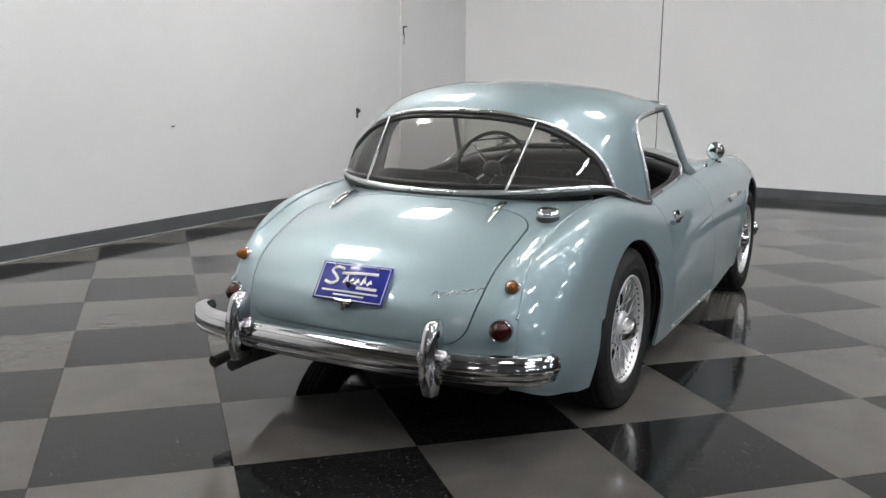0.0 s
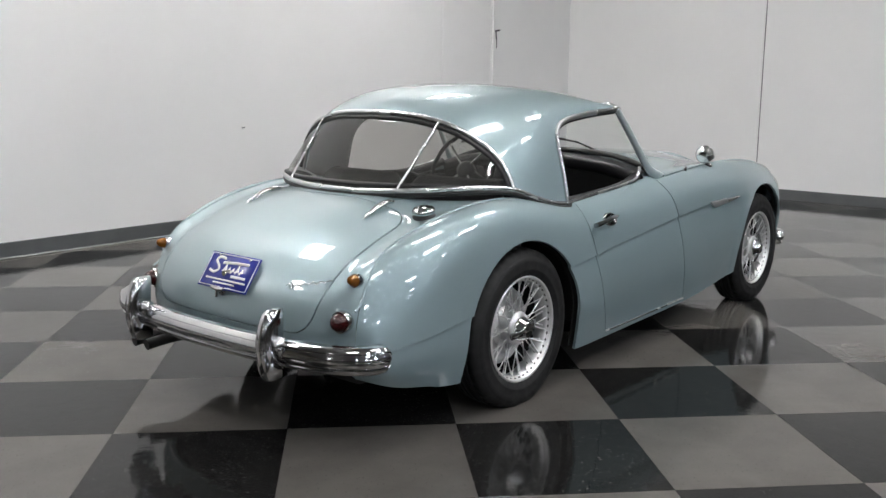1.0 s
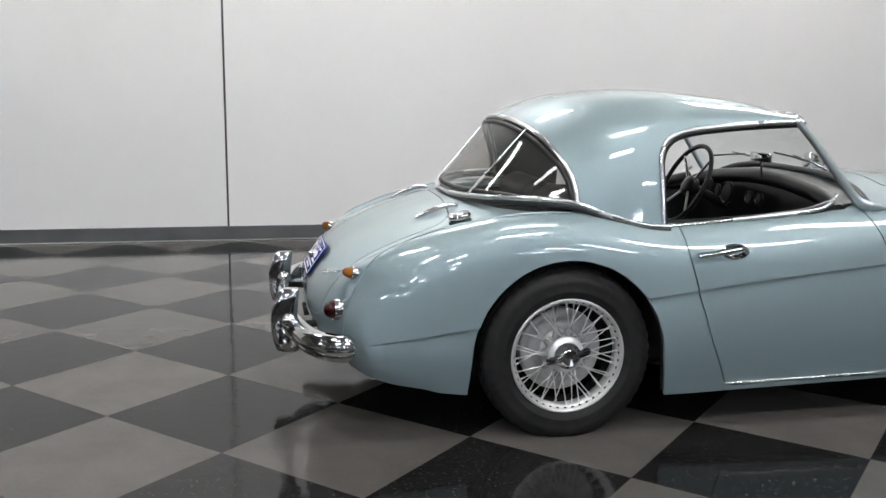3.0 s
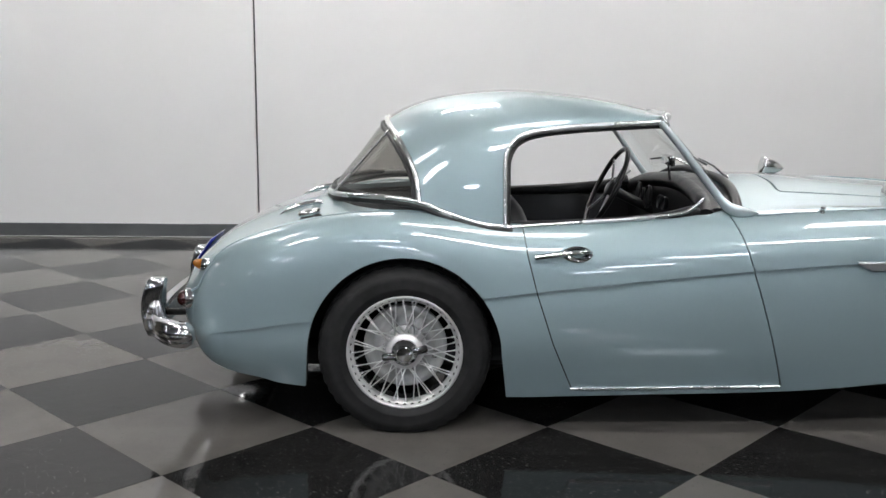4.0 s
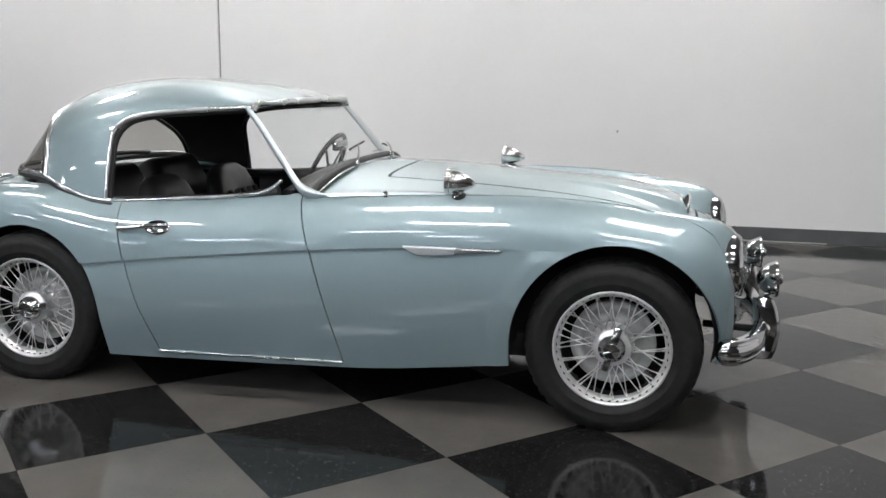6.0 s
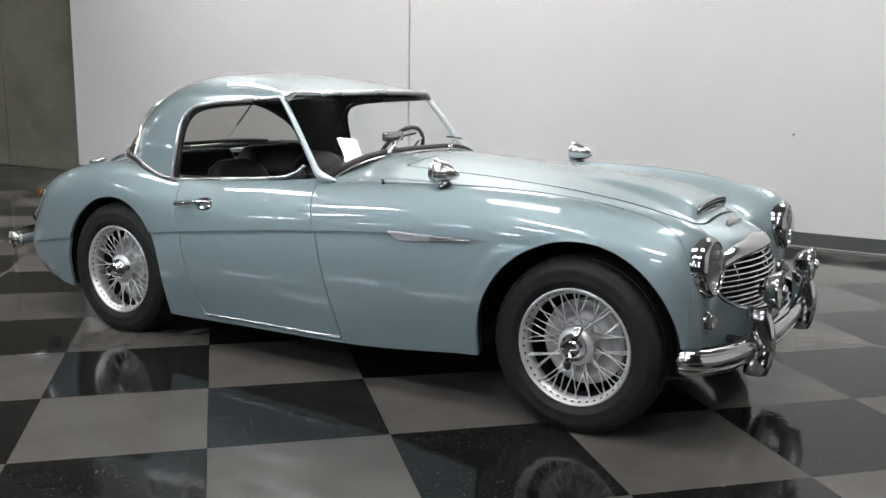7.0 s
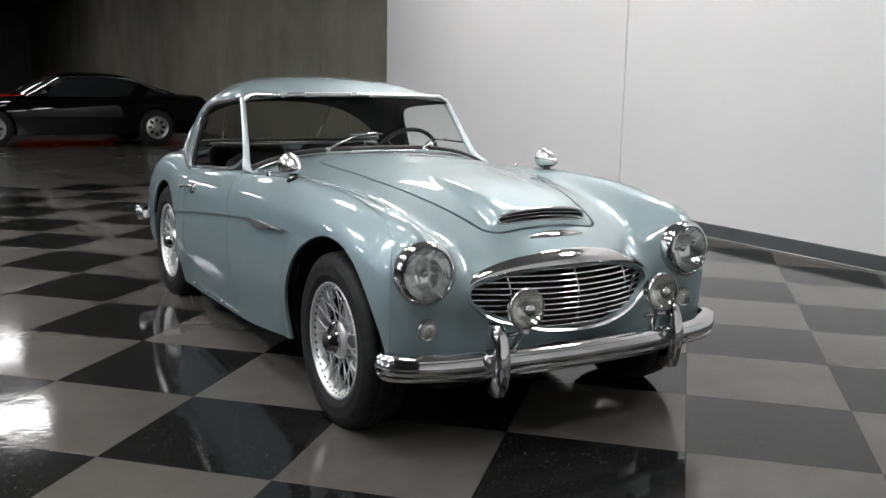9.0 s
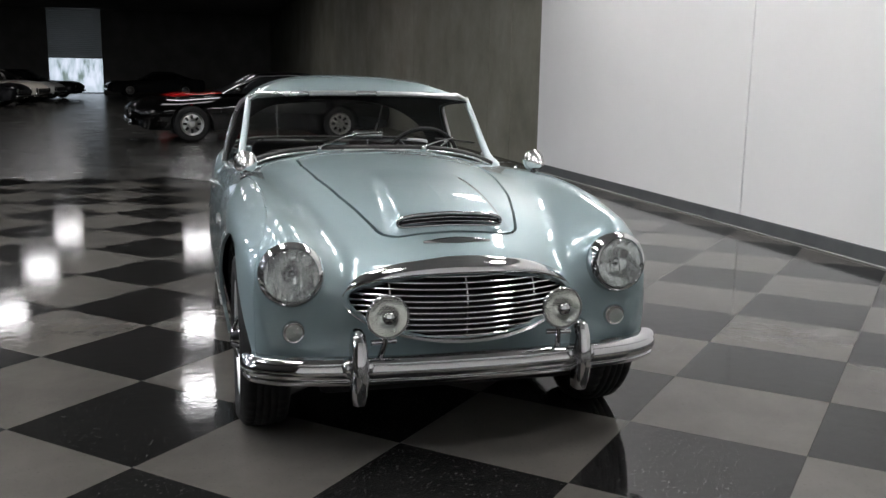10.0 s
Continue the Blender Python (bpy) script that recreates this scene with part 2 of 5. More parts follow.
def tube(points, r, n=10, closed=False, flat=1.0, up=(0, 0, 1), taper=None):
    """A round (or flattened) rod along points."""
    p = [Vector(q) for q in points]
    k = len(p)
    verts, faces = [], []
    for i in range(k):
        a = p[i - 1] if (i or closed) else p[i]
        b = p[(i + 1) % k] if (i + 1 < k or closed) else p[i]
        d = (b - a).normalized()
        s = d.cross(Vector(up))
        if s.length < 1e-4:
            s = d.cross(Vector((1, 0, 0)))
        s.normalize()
        u = s.cross(d).normalized()
        w = r * (taper(i / max(1, k - 1)) if taper else 1.0)
        for j in range(n):
            t = 2 * math.pi * j / n
            verts.append(p[i] + s * (w * math.cos(t)) + u * (w * flat * math.sin(t)))
    for i in range(k if closed else k - 1):
        i2 = (i + 1) % k
        for j in range(n):
            j2 = (j + 1) % n
            faces.append((i * n + j, i * n + j2, i2 * n + j2, i2 * n + j))
    if not closed:
        faces.append(tuple(reversed(range(n))))
        faces.append(tuple(range((k - 1) * n, k * n)))
    return verts, faces


def join(*vfs):
    verts, faces = [], []
    for v, f in vfs:
        o = len(verts)
        verts += list(v)
        faces += [tuple(i + o for i in q) for q in f]
    return verts, faces


def moved(vf, m):
    return [m @ Vector(v) for v in vf[0]], vf[1]


def mirrored(vf):
    return [(v[0], -v[1], v[2]) for v in vf[0]], [tuple(reversed(f)) for f in vf[1]]


def lerp(x, xs, ys):
    return float(np.interp(x, xs, ys))

# ---- the showroom ----
YW, XW0, XW1 = 3.70, -7.33, 6.15   # back wall's face, its free end and its corner
HIGH = 4.6
TURN_TILES = 45.6
TILE = 0.6096


def structure(name, vf, mat, label, category, smooth=False):
    ob = part(name, vf, mat, None, smooth=smooth)
    return tagged(ob, label, category, kind="structure")


structure("ground", slab(-52, 30, -32, 14, -0.12, -0.006), SLAB, "dark polished concrete slab of the hall", "floor")
wall_north = thing("wall_north", "smooth white painted showroom wall with open vertical joints", "wall", kind="structure")
for x0, x1 in ((XW0, -2.486), (-2.470, 3.5995), (3.6025, 4.432), (4.436, XW1 + 0.2)):
    part("wall_panel", slab(x0, x1, YW, YW + 0.18, -0.006, HIGH, 0.003), WALL, wall_north, smooth=False)
part("joint_backing", slab(XW0 + 0.1, XW1, YW + 0.022, YW + 0.17, -0.006, HIGH), SEAM, wall_north, smooth=False)
wall_east = thing("wall_east", "white painted end wall with a dark vertical joint", "wall", pose(6.06, 3.74, 0, 0, 0, -1.5), kind="structure")
for y0, y1 in ((-2.531, 0.1), (-6.3, -2.543)):
    part("wall_panel", slab(0, 0.18, y0, y1, -0.006, HIGH, 0.004), WALL, wall_east, smooth=False)
part("joint_strip", slab(0.012, 0.05, -2.547, -2.527, -0.006, HIGH), SEAM, wall_east, smooth=False)
# unseen deck with an assumed grey, added to close the hall above
structure("ceiling", slab(-52, 30, -32, 14, HIGH, HIGH + 0.1), CEILING, "unseen plain painted roof deck, added over the hall", "ceiling")

# skirting along both walls
bm = slab(XW0, XW1, YW - 0.014, YW - 0.002, 0, 0.113, 0.003)
structure("baseboard", bm, BASE, "dark grey vinyl skirting along the white wall", "skirting")
structure("baseboard", rbox(0.012, 6.3, 0.113, 0.003, 1, pose(6.06, 3.74, 0, 0, 0, -1.5) @ pose(-0.008, -3.15, 0.0565)), BASE, "dark grey vinyl skirting along the end wall", "skirting")

# the far hall: concrete wall in cast panels, end wall with its doorway
concrete = thing("wall_hall", "bare grey cast concrete wall in tall panels", "wall", kind="structure")
edges = [XW0 + 0.02, -9.05, -10.15, -15.4, -20.8, -26.2, -31.6, -37.0, -42.4, -51.0]
for a, b in zip(edges, edges[1:]):
    part("panel", slab(b + 0.012, a - 0.012, 3.9, 4.1, -0.006, HIGH, 0.008), CONCRETE, concrete, smooth=False)
part("joint_backing", slab(-51, XW0 + 0.02, 3.945, 4.08, -0.006, HIGH), SEAM, concrete, smooth=False)
DARKWALL = material("dark_painted_block_wall", (0.2, 0.195, 0.18), 0.8)
wire(DARKWALL, ramp(DARKWALL, noise_node(DARKWALL, 1.2, 6), [(0.3, (0.16, 0.155, 0.14)), (0.8, (0.25, 0.243, 0.225))]), "Base Color")
structure("wall_west", slab(-51.2, -51, -32, -8.1, -0.006, HIGH), DARKWALL, "dark end wall of the hall", "wall")
structure("wall_west", slab(-51.2, -51, -5.3, 4.1, -0.006, HIGH), DARKWALL, "dark end wall of the hall", "wall")
SHUTTER = material("grey_roller_shutter", (0.5, 0.5, 0.49), 0.6)
shutter = thing("door_1", "grey roller shutter, drawn half way up", "roller door", kind="structure")
for k in range(26):
    part("slat", rbox(0.05, 2.8, 0.098, 0.012, 1, pose(-51.1, -6.7, 1.98 + 0.102 * k)), SHUTTER, shutter)
OUTSIDE = glow("daylit_yard", (0.75, 0.9, 1.0), 1.0)
yard = ramp(OUTSIDE, noise_node(OUTSIDE, 1.1, 5, 0.6, (1, 2.2, 0.7)), [(0.36, (0.16, 0.22, 0.2)), (0.46, (0.48, 0.58, 0.66)), (0.6, (0.78, 0.85, 1.0))])
wire(OUTSIDE, yard, "Emission Color")
structure("backdrop", slab(-60.1, -60, -16, 2, -0.1, 6), OUTSIDE, "bright daylit yard beyond the open door", "backdrop")
# two unseen walls, added only to close the hall
structure("wall_south", slab(-51.2, 30, -32.2, -32, -0.006, HIGH), DARKWALL, "unseen dark wall added to close the far side", "wall")
structure("wall_back", slab(29.8, 30, -32, 14, -0.006, HIGH), DARKWALL, "unseen dark wall added to close the near end", "wall")

# ceiling lamps: rows of troffers over the showroom, and rows down the hall
def troffer(glow_mat, wide=0.58):
    ob = thing("ceiling_light", "long white fluorescent ceiling light, lit", "ceiling light", group="ceiling lights")
    part("housing", rbox(1.28, wide + 0.08, 0.07, 0.008, 1, pose(0, 0, 0.035)), LAMP_BODY, ob)
    part("diffuser", rbox(1.2, wide, 0.012, 0.004, 1, pose(0, 0, -0.004)), glow_mat, ob)
    return ob


lamp = troffer(LAMP_GLOW)
hall_lamp = troffer(HALL_GLOW, 0.84)
fill_lamp = troffer(FILL_GLOW)
wall_lamp = troffer(WALL_GLOW)
outer_lamp = troffer(OUTER_GLOW)
spots = [(x, -1.6) for x in (-4.1, -0.6, 2.2)]
outer = [(x, -4.5) for x in (-4.1, -0.6, 2.2)]
wall_row = [(x, 2.65) for x in (-4.7, -1.5, 2.1)]
far = [(x, -0.65) for x in (-12.4, -17.0, -27.8)] + [(x, -5.15) for x in (-18.9, -24.4, -31.2)]
# unseen rows over the open side, set cool and strong to brighten the flank
side = [(x, y) for y in (-9.2, -14.0, -19.0) for x in (-13.0, -7.5, -2.5, 2.5)]
for src, places in ((lamp, spots), (outer_lamp, outer), (wall_lamp, wall_row), (hall_lamp, far), (fill_lamp, side)):
    src.matrix_basis = pose(*places[0], HIGH - 0.08, 0, 0, 0)
    for p in places[1:]:
        copy_thing(src, pose(*p, HIGH - 0.08, 0, 0, 0))

# fittings on the white wall
for x, z, label in ((0.966, 0.832, "small dark wall hook on the white wall"),):
    hook = thing("wall_hook", label, "hook", pose(x, YW, z))
    part("hook_plate", rbox(0.016, 0.006, 0.022, 0.002, 1, pose(0, -0.004, 0)), TRIM, hook)
    part("hook_arm", tube([(0, -0.004, 0.004), (0, -0.022, 0), (0.008, -0.026, 0.010)], 0.0038, 8), BASE, hook)
catch = thing("wall_catch", "black steel catch across the wall joint", "catch", pose(3.601, YW, 0.875))
part("catch_plate", rbox(0.03, 0.012, 0.10, 0.003, 1, pose(0, -0.007, 0)), RUBBER, catch)
part("catch_tongue", rbox(0.05, 0.02, 0.035, 0.004, 1, pose(0.012, -0.016, 0.02)), RUBBER, catch)
rod = thing("door_bolt", "tall white bolt rod with couplings and a black latch", "bolt", pose(4.455, YW, 0))
part("rod", tube([(0, -0.016, 0.35), (0, -0.016, HIGH)], 0.011, 12), WALL, rod)
for z in (1.46, 1.60, 1.74, 2.35):
    part("coupling", tube([(0, -0.016, z - 0.014), (0, -0.016, z + 0.014)], 0.017, 12), WALL, rod)
part("latch", join(tube([(0.02, -0.03, 1.79), (0.10, -0.034, 1.80)], 0.008, 8), tube([(0.035, -0.03, 1.80), (0.04, -0.03, 1.70)], 0.007, 8), tube([(0.05, -0.032, 1.72), (0.045, -0.03, 1.60)], 0.004, 6)), RUBBER, rod, "black latch with a hanging pin")
CORD = material("pale_grey_floor_strip", (0.27, 0.28, 0.265), 0.45)
structure("trim", tube([(-7.1, YW - 0.03, 0.006), (-3, YW - 0.033, 0.006), (0, YW - 0.03, 0.006), (2.6, YW - 0.028, 0.006)], 0.006, 8), CORD, "thin pale strip along the foot of the skirting", "floor strip")

# ---- the sports car: body surface ----
# Each section runs from the middle line outwards and down to the sill; nose and tail sections wrap round the corner.
SECTIONS = []


def section(*points):
    SECTIONS.append(points)


def rib(x, *yz):
    mid = np.clip((1.25 - abs(x - 0.05)) / 0.45, 0, 1)
    n = len(yz) // 2
    section(*[(x, yz[2 * k] * (1 + 0.016 * mid) + (0.024 * mid if k == n - 1 else 0.007 * mid if k == n - 2 else 0), yz[2 * k + 1] - (0.015 * mid if k == n - 1 else 0)) for k in range(n)])


section((1.625, 0, .26), (1.622, .14, .26), (1.612, .28, .26), (1.598, .40, .262), (1.585, .50, .264), (1.575, .56, .264), (1.568, .59, .264), (1.562, .61, .264), (1.556, .62, .262))
section((1.665, 0, .39), (1.65, .15, .39), (1.604, .29, .395), (1.556, .41, .405), (1.575, .53, .415), (1.585, .61, .405), (1.568, .645, .37), (1.555, .66, .32), (1.543, .665, .262))
section((1.67, 0, .53), (1.655, .15, .53), (1.611, .29, .535), (1.552, .40, .55), (1.588, .53, .58), (1.57, .648, .555), (1.545, .68, .48), (1.528, .69, .37), (1.513, .69, .262))
section((1.60, 0, .645), (1.587, .15, .64), (1.541, .28, .622), (1.505, .39, .616), (1.585, .54, .70), (1.54, .653, .645), (1.512, .695, .545), (1.493, .708, .40), (1.476, .70, .262))
section((1.49, 0, .70), (1.48, .16, .692), (1.46, .30, .668), (1.46, .41, .660), (1.52, .56, .752), (1.488, .663, .68), (1.459, .708, .58), (1.444, .718, .42), (1.43, .702, .262))
rib(1.36, 0, .750, .18, .740, .33, .706, .43, .696, .575, .787, .678, .71, .717, .61, .725, .43, .702, .26)
rib(1.17, 0, .803, .20, .792, .36, .760, .455, .745, .592, .812, .687, .735, .722, .64, .728, .44, .695, .255)
rib(0.90, 0, .845, .22, .834, .39, .802, .487, .785, .604, .825, .688, .755, .724, .645, .728, .44, .682, .245)
rib(0.60, 0, .870, .24, .858, .41, .828, .512, .808, .610, .822, .688, .750, .724, .641, .728, .43, .680, .213)
rib(0.30, 0, .884, .25, .870, .43, .838, .53, .815, .613, .808, .688, .738, .725, .624, .730, .41, .682, .185)
rib(0.05, 0, .880, .25, .868, .44, .835, .54, .808, .617, .790, .690, .722, .728, .603, .732, .39, .682, .175)
rib(-0.25, 0, .85, .25, .842, .45, .815, .555, .790, .628, .772, .694, .700, .730, .573, .733, .38, .682, .168)
rib(-0.55, 0, .82, .25, .815, .46, .793, .562, .768, .634, .752, .698, .678, .732, .541, .733, .36, .680, .160)
rib(-0.80, 0, .815, .25, .810, .46, .790, .562, .765, .634, .752, .700, .672, .732, .508, .731, .34, .678, .152)
rib(-1.00, 0, .825, .25, .820, .45, .800, .552, .780, .626, .780, .700, .700, .728, .480, .724, .33, .680, .153)
rib(-1.22, 0, .828, .24, .823, .43, .800, .535, .783, .617, .795, .696, .722, .722, .436, .716, .31, .682, .158)
rib(-1.45, 0, .806, .22, .802, .41, .775, .52, .757, .612, .772, .690, .695, .713, .400, .706, .285, .680, .162)
rib(-1.60, 0, .770, .21, .766, .40, .742, .51, .724, .605, .735, .682, .650, .706, .386, .696, .275, .668, .175)
section((-1.77, 0, .706), (-1.77, .21, .702), (-1.76, .39, .684), (-1.745, .50, .670), (-1.738, .588, .680), (-1.71, .668, .575), (-1.69, .694, .374), (-1.675, .682, .27), (-1.655, .655, .188))
section((-1.93, 0, .610), (-1.928, .20, .607), (-1.915, .37, .596), (-1.895, .475, .588), (-1.875, .555, .586), (-1.83, .632, .485), (-1.80, .668, .360), (-1.785, .660, .272), (-1.765, .632, .205))
section((-2.02, 0, .495), (-2.018, .20, .493), (-2.0, .36, .486), (-1.975, .465, .478), (-1.945, .540, .465), (-1.90, .607, .408), (-1.87, .638, .340), (-1.855, .632, .275), (-1.835, .608, .225))
section((-2.04, 0, .38), (-2.036, .19, .38), (-2.015, .34, .375), (-1.99, .44, .368), (-1.96, .515, .36), (-1.925, .577, .330), (-1.905, .60, .30), (-1.893, .596, .27), (-1.878, .578, .242))
section((-2.0, 0, .29), (-1.995, .18, .29), (-1.98, .32, .287), (-1.96, .41, .283), (-1.94, .48, .277), (-1.922, .52, .268), (-1.912, .538, .262), (-1.905, .542, .256), (-1.9, .54, .25))


def spline(knots, values, at):
    """A cubic through values (n, d) with limited slopes, so that it does not overshoot."""
    knots, values = np.asarray(knots, float), np.asarray(values, float)
    h = np.diff(knots)[:, None]
    s = np.diff(values, axis=0) / h
    d = np.zeros_like(values)
    d[1:-1] = (s[:-1] * h[1:] + s[1:] * h[:-1]) / (h[1:] + h[:-1])
    d[0], d[-1] = s[0], s[-1]
    k = np.clip(np.searchsorted(knots, at, side="right") - 1, 0, len(knots) - 2)
    w = h[k]
    t = ((at - knots[k])[:, None]) / w
    a, b = values[k], values[k + 1]
    return (2 * t ** 3 - 3 * t ** 2 + 1) * a + (t ** 3 - 2 * t ** 2 + t) * w * d[k] + (-2 * t ** 3 + 3 * t ** 2) * b + (t ** 3 - t ** 2) * w * d[k + 1]


def surface(sections, nu, nv, passes, mirror_at_middle=True, stops=(), fair=None):
    """A dense smooth grid (nu, nv, 3) through the sections. stops: rails at which a grid line must lie."""
    c = np.array(sections, float)
    step = np.linalg.norm(np.diff(c, axis=0), axis=2).mean(1)
    ku = np.concatenate([[0], np.cumsum(step)])
    kv = np.concatenate([[0], np.cumsum(np.linalg.norm(np.diff(c, axis=1), axis=2).mean(0))])
    au = np.linspace(0, ku[-1], nu)
    av = np.linspace(0, kv[-1], nv)
    for r in stops:
        av[np.argmin(abs(av - kv[r]))] = kv[r]
    g = np.stack([spline(ku, c[:, j], au) for j in range(c.shape[1])], 1)
    g = np.stack([spline(kv, g[i], av) for i in range(nu)], 0)
    for _ in range(passes):
        b = g.copy()
        b[1:-1] = 0.25 * g[:-2] + 0.5 * g[1:-1] + 0.25 * g[2:]
        g = b.copy()
        b[:, 1:-1] = 0.25 * g[:, :-2] + 0.5 * g[:, 1:-1] + 0.25 * g[:, 2:]
        if mirror_at_middle:
            b[:, 0] = 0.5 * g[:, 0] + 0.5 * g[:, 1]
            b[:, 0, 1] = 0
        g = b
    if fair is not None:
        # evens out the curvature away from both ends
        x0, x1, along, across = fair
        w = np.clip(np.minimum(g[:, :, 0] - x0, x1 - g[:, :, 0]) / 0.2, 0, 1)[:, :, None]
        for _ in range(along):
            g[1:-1] += w[1:-1] * (0.25 * g[:-2] + 0.25 * g[2:] - 0.5 * g[1:-1])
        for _ in range(across):
            g[:, 1:-1] += w[:, 1:-1] * (0.25 * g[:, :-2] + 0.25 * g[:, 2:] - 0.5 * g[:, 1:-1])
    return g, ku / ku[-1] * (nu - 1), kv / kv[-1] * (nv - 1)


def grid_normals(g):
    m = np.concatenate([g[:, 1:2] * (1, -1, 1), g], 1)
    du, dv = np.gradient(m, axis=0), np.gradient(m, axis=1)
    n = np.cross(du, dv)[:, 1:]
    n /= np.linalg.norm(n, axis=2, keepdims=True) + 1e-12
    return n if n[len(n) // 2, len(n[0]) // 2].dot((0, 0.3, 1)) > 0 else -n


class Sheet:
    """A sheet of vertices with normals, that can be cut along level lines."""

    def __init__(self, v, n, f):
        self.v, self.n, self.f = v, n, f

    @staticmethod
    def of_grid(g, n):
        nu, nv = g.shape[:2]
        idx = np.arange(nu * nv).reshape(nu, nv)
        q = np.stack([idx[:-1, :-1], idx[1:, :-1], idx[1:, 1:], idx[:-1, 1:]], -1).reshape(-1, 4)
        a, b, d = (g.reshape(-1, 3)[q[:, k]] for k in (0, 1, 3))
        face_n = np.cross(b - a, d - a)
        if (face_n * n.reshape(-1, 3)[q[:, 0]]).sum() < 0:
            q = q[:, ::-1]
        return Sheet(g.reshape(-1, 3).copy(), n.reshape(-1, 3).copy(), [tuple(map(int, r)) for r in q])

    def cut(self, level, gap=0.0):
        """The parts where level > gap and where level < -gap."""
        value = np.array([level(*p) for p in self.v])
        return self.side(value - gap), self.side(-value - gap)

    def side(self, s):
        v, n = list(self.v), list(self.n)
        made, faces = {}, []
        for f in self.f:
            keep = [s[i] > 0 for i in f]
            if all(keep):
                faces.append(f)
                continue
            if not any(keep):
                continue
            out = []
            for k, i in enumerate(f):
                j = f[(k + 1) % len(f)]
                if keep[k]:
                    out.append(i)
                if keep[k] != keep[(k + 1) % len(f)]:
                    key = (min(i, j), max(i, j))
                    if key not in made:
                        a, b = key
                        t = s[a] / (s[a] - s[b])
                        made[key] = len(v)
                        v.append(self.v[a] * (1 - t) + self.v[b] * t)
                        w = self.n[a] * (1 - t) + self.n[b] * t
                        n.append(w / np.linalg.norm(w))
                    out.append(made[key])
            if len(out) > 2:
                faces.append(tuple(out))
        used = sorted({i for f in faces for i in f})
        to = {i: k for k, i in enumerate(used)}
        return Sheet(np.array([v[i] for i in used]).reshape(-1, 3), np.array([n[i] for i in used]).reshape(-1, 3), [tuple(to[i] for i in f) for f in faces])

    def mirror(self):
        return Sheet(self.v * (1, -1, 1), self.n * (1, -1, 1), [tuple(reversed(f)) for f in self.f])

    def both(self):
        """The sheet and its mirror image as one."""
        o = self.mirror()
        k = len(self.v)
        return Sheet(np.concatenate([self.v, o.v]), np.concatenate([self.n, o.n]), self.f + [tuple(i + k for i in f) for f in o.f])

    def rims(self):
        count = {}
        for f in self.f:
            for k, i in enumerate(f):
                j = f[(k + 1) % len(f)]
                count.setdefault((min(i, j), max(i, j)), []).append((i, j))
        return [e[0] for e in count.values() if len(e) == 1]

    def panel(self, depth, skip_middle=True):
        """Vertices, faces and normals of a panel with its edges turned in."""
        v, n, f = list(self.v), list(self.n), list(self.f)
        for i, j in self.rims():
            if skip_middle and abs(self.v[i][1]) < 1e-5 and abs(self.v[j][1]) < 1e-5:
                continue
            a, b = self.v[i], self.v[j]
            out = np.cross(b - a, self.n[i])
            out /= np.linalg.norm(out) + 1e-9
            o = len(v)
            v += [a, b, b - self.n[j] * depth, a - self.n[i] * depth]
            n += [out] * 4
            f.append((o + 1, o, o + 3, o + 2))
        return v, f, n

    def rim_line(self, test):
        """The rim points that pass the test."""
        return [self.v[i] for i in sorted({i for e in self.rims() for i in e}) if test(*self.v[i])]


SWAGE = 6
grid, KU, KV = surface(SECTIONS, 300, 92, 3, stops=(SWAGE,), fair=(-1.75, 1.5, 24, 9))
vs = int(round(KV[SWAGE]))
# the pressed crease along the flank: what lies below it steps in by a few millimetres
nrm = grid_normals(grid)
crease = np.zeros(grid.shape[:2])
for i in range(grid.shape[0]):
    x = grid[i, vs, 0]
    f = np.clip((0.86 - x) / 0.12, 0, 1) * np.clip((x + 1.86) / 0.05, 0, 1)
    for j in range(vs, grid.shape[1]):
        crease[i, j] = 0.0085 * f * (1 if j == vs else math.exp(-(j - vs - 1) / 9))
# a soft ridge down the wing behind the front wheel
gx, gz = grid[:, :, 0], grid[:, :, 2]
ring = np.hypot((gx - 1.181), np.maximum(gz - 0.300, 0)) - 0.366
ridge = np.clip((0.085 - ring) / 0.045, 0, 1)
ridge = ridge * ridge * (3 - 2 * ridge) * np.clip((1.06 - gx) / 0.1, 0, 1) * np.clip((0.665 - gz) / 0.05, 0, 1)
lower = grid - nrm * (crease - 0.006 * ridge * (np.arange(grid.shape[1]) > vs))[:, :, None]
upper_g, lower_g = grid[:, :vs + 1], lower[:, vs:]
upper_n, lower_n = grid_normals(grid)[:, :vs + 1], grid_normals(lower)[:, vs:]
a, b = Sheet.of_grid(upper_g, upper_n), Sheet.of_grid(lower_g, lower_n)
# the little ledge between them
k, nu = len(a.v), grid.shape[0]
ledge_v = np.concatenate([upper_g[:, -1], lower_g[:, 0]])
ledge_n = np.tile((0.0, -0.35, -0.93), (2 * nu, 1)) * (1, -1, 1)
ledge_f = [(i, i + 1, nu + i + 1, nu + i) for i in range(nu - 1)]
sheet = Sheet(np.concatenate([a.v, b.v, ledge_v]), np.concatenate([a.n, b.n, ledge_n]),
              a.f + [tuple(i + k for i in f) for f in b.f] + [tuple(i + k + len(b.v) for i in f) for f in ledge_f])


def round_corner(dx, dz, r):
    return math.hypot(dx, dz) - r if dx > 0 and dz > 0 else max(dx, dz) - r


def front_arch(x, y, z):
    return math.hypot((x - 1.181) / 0.366, max(z - 0.300, 0) / 0.375) * 0.366 - 0.366 if y > 0.45 else 1


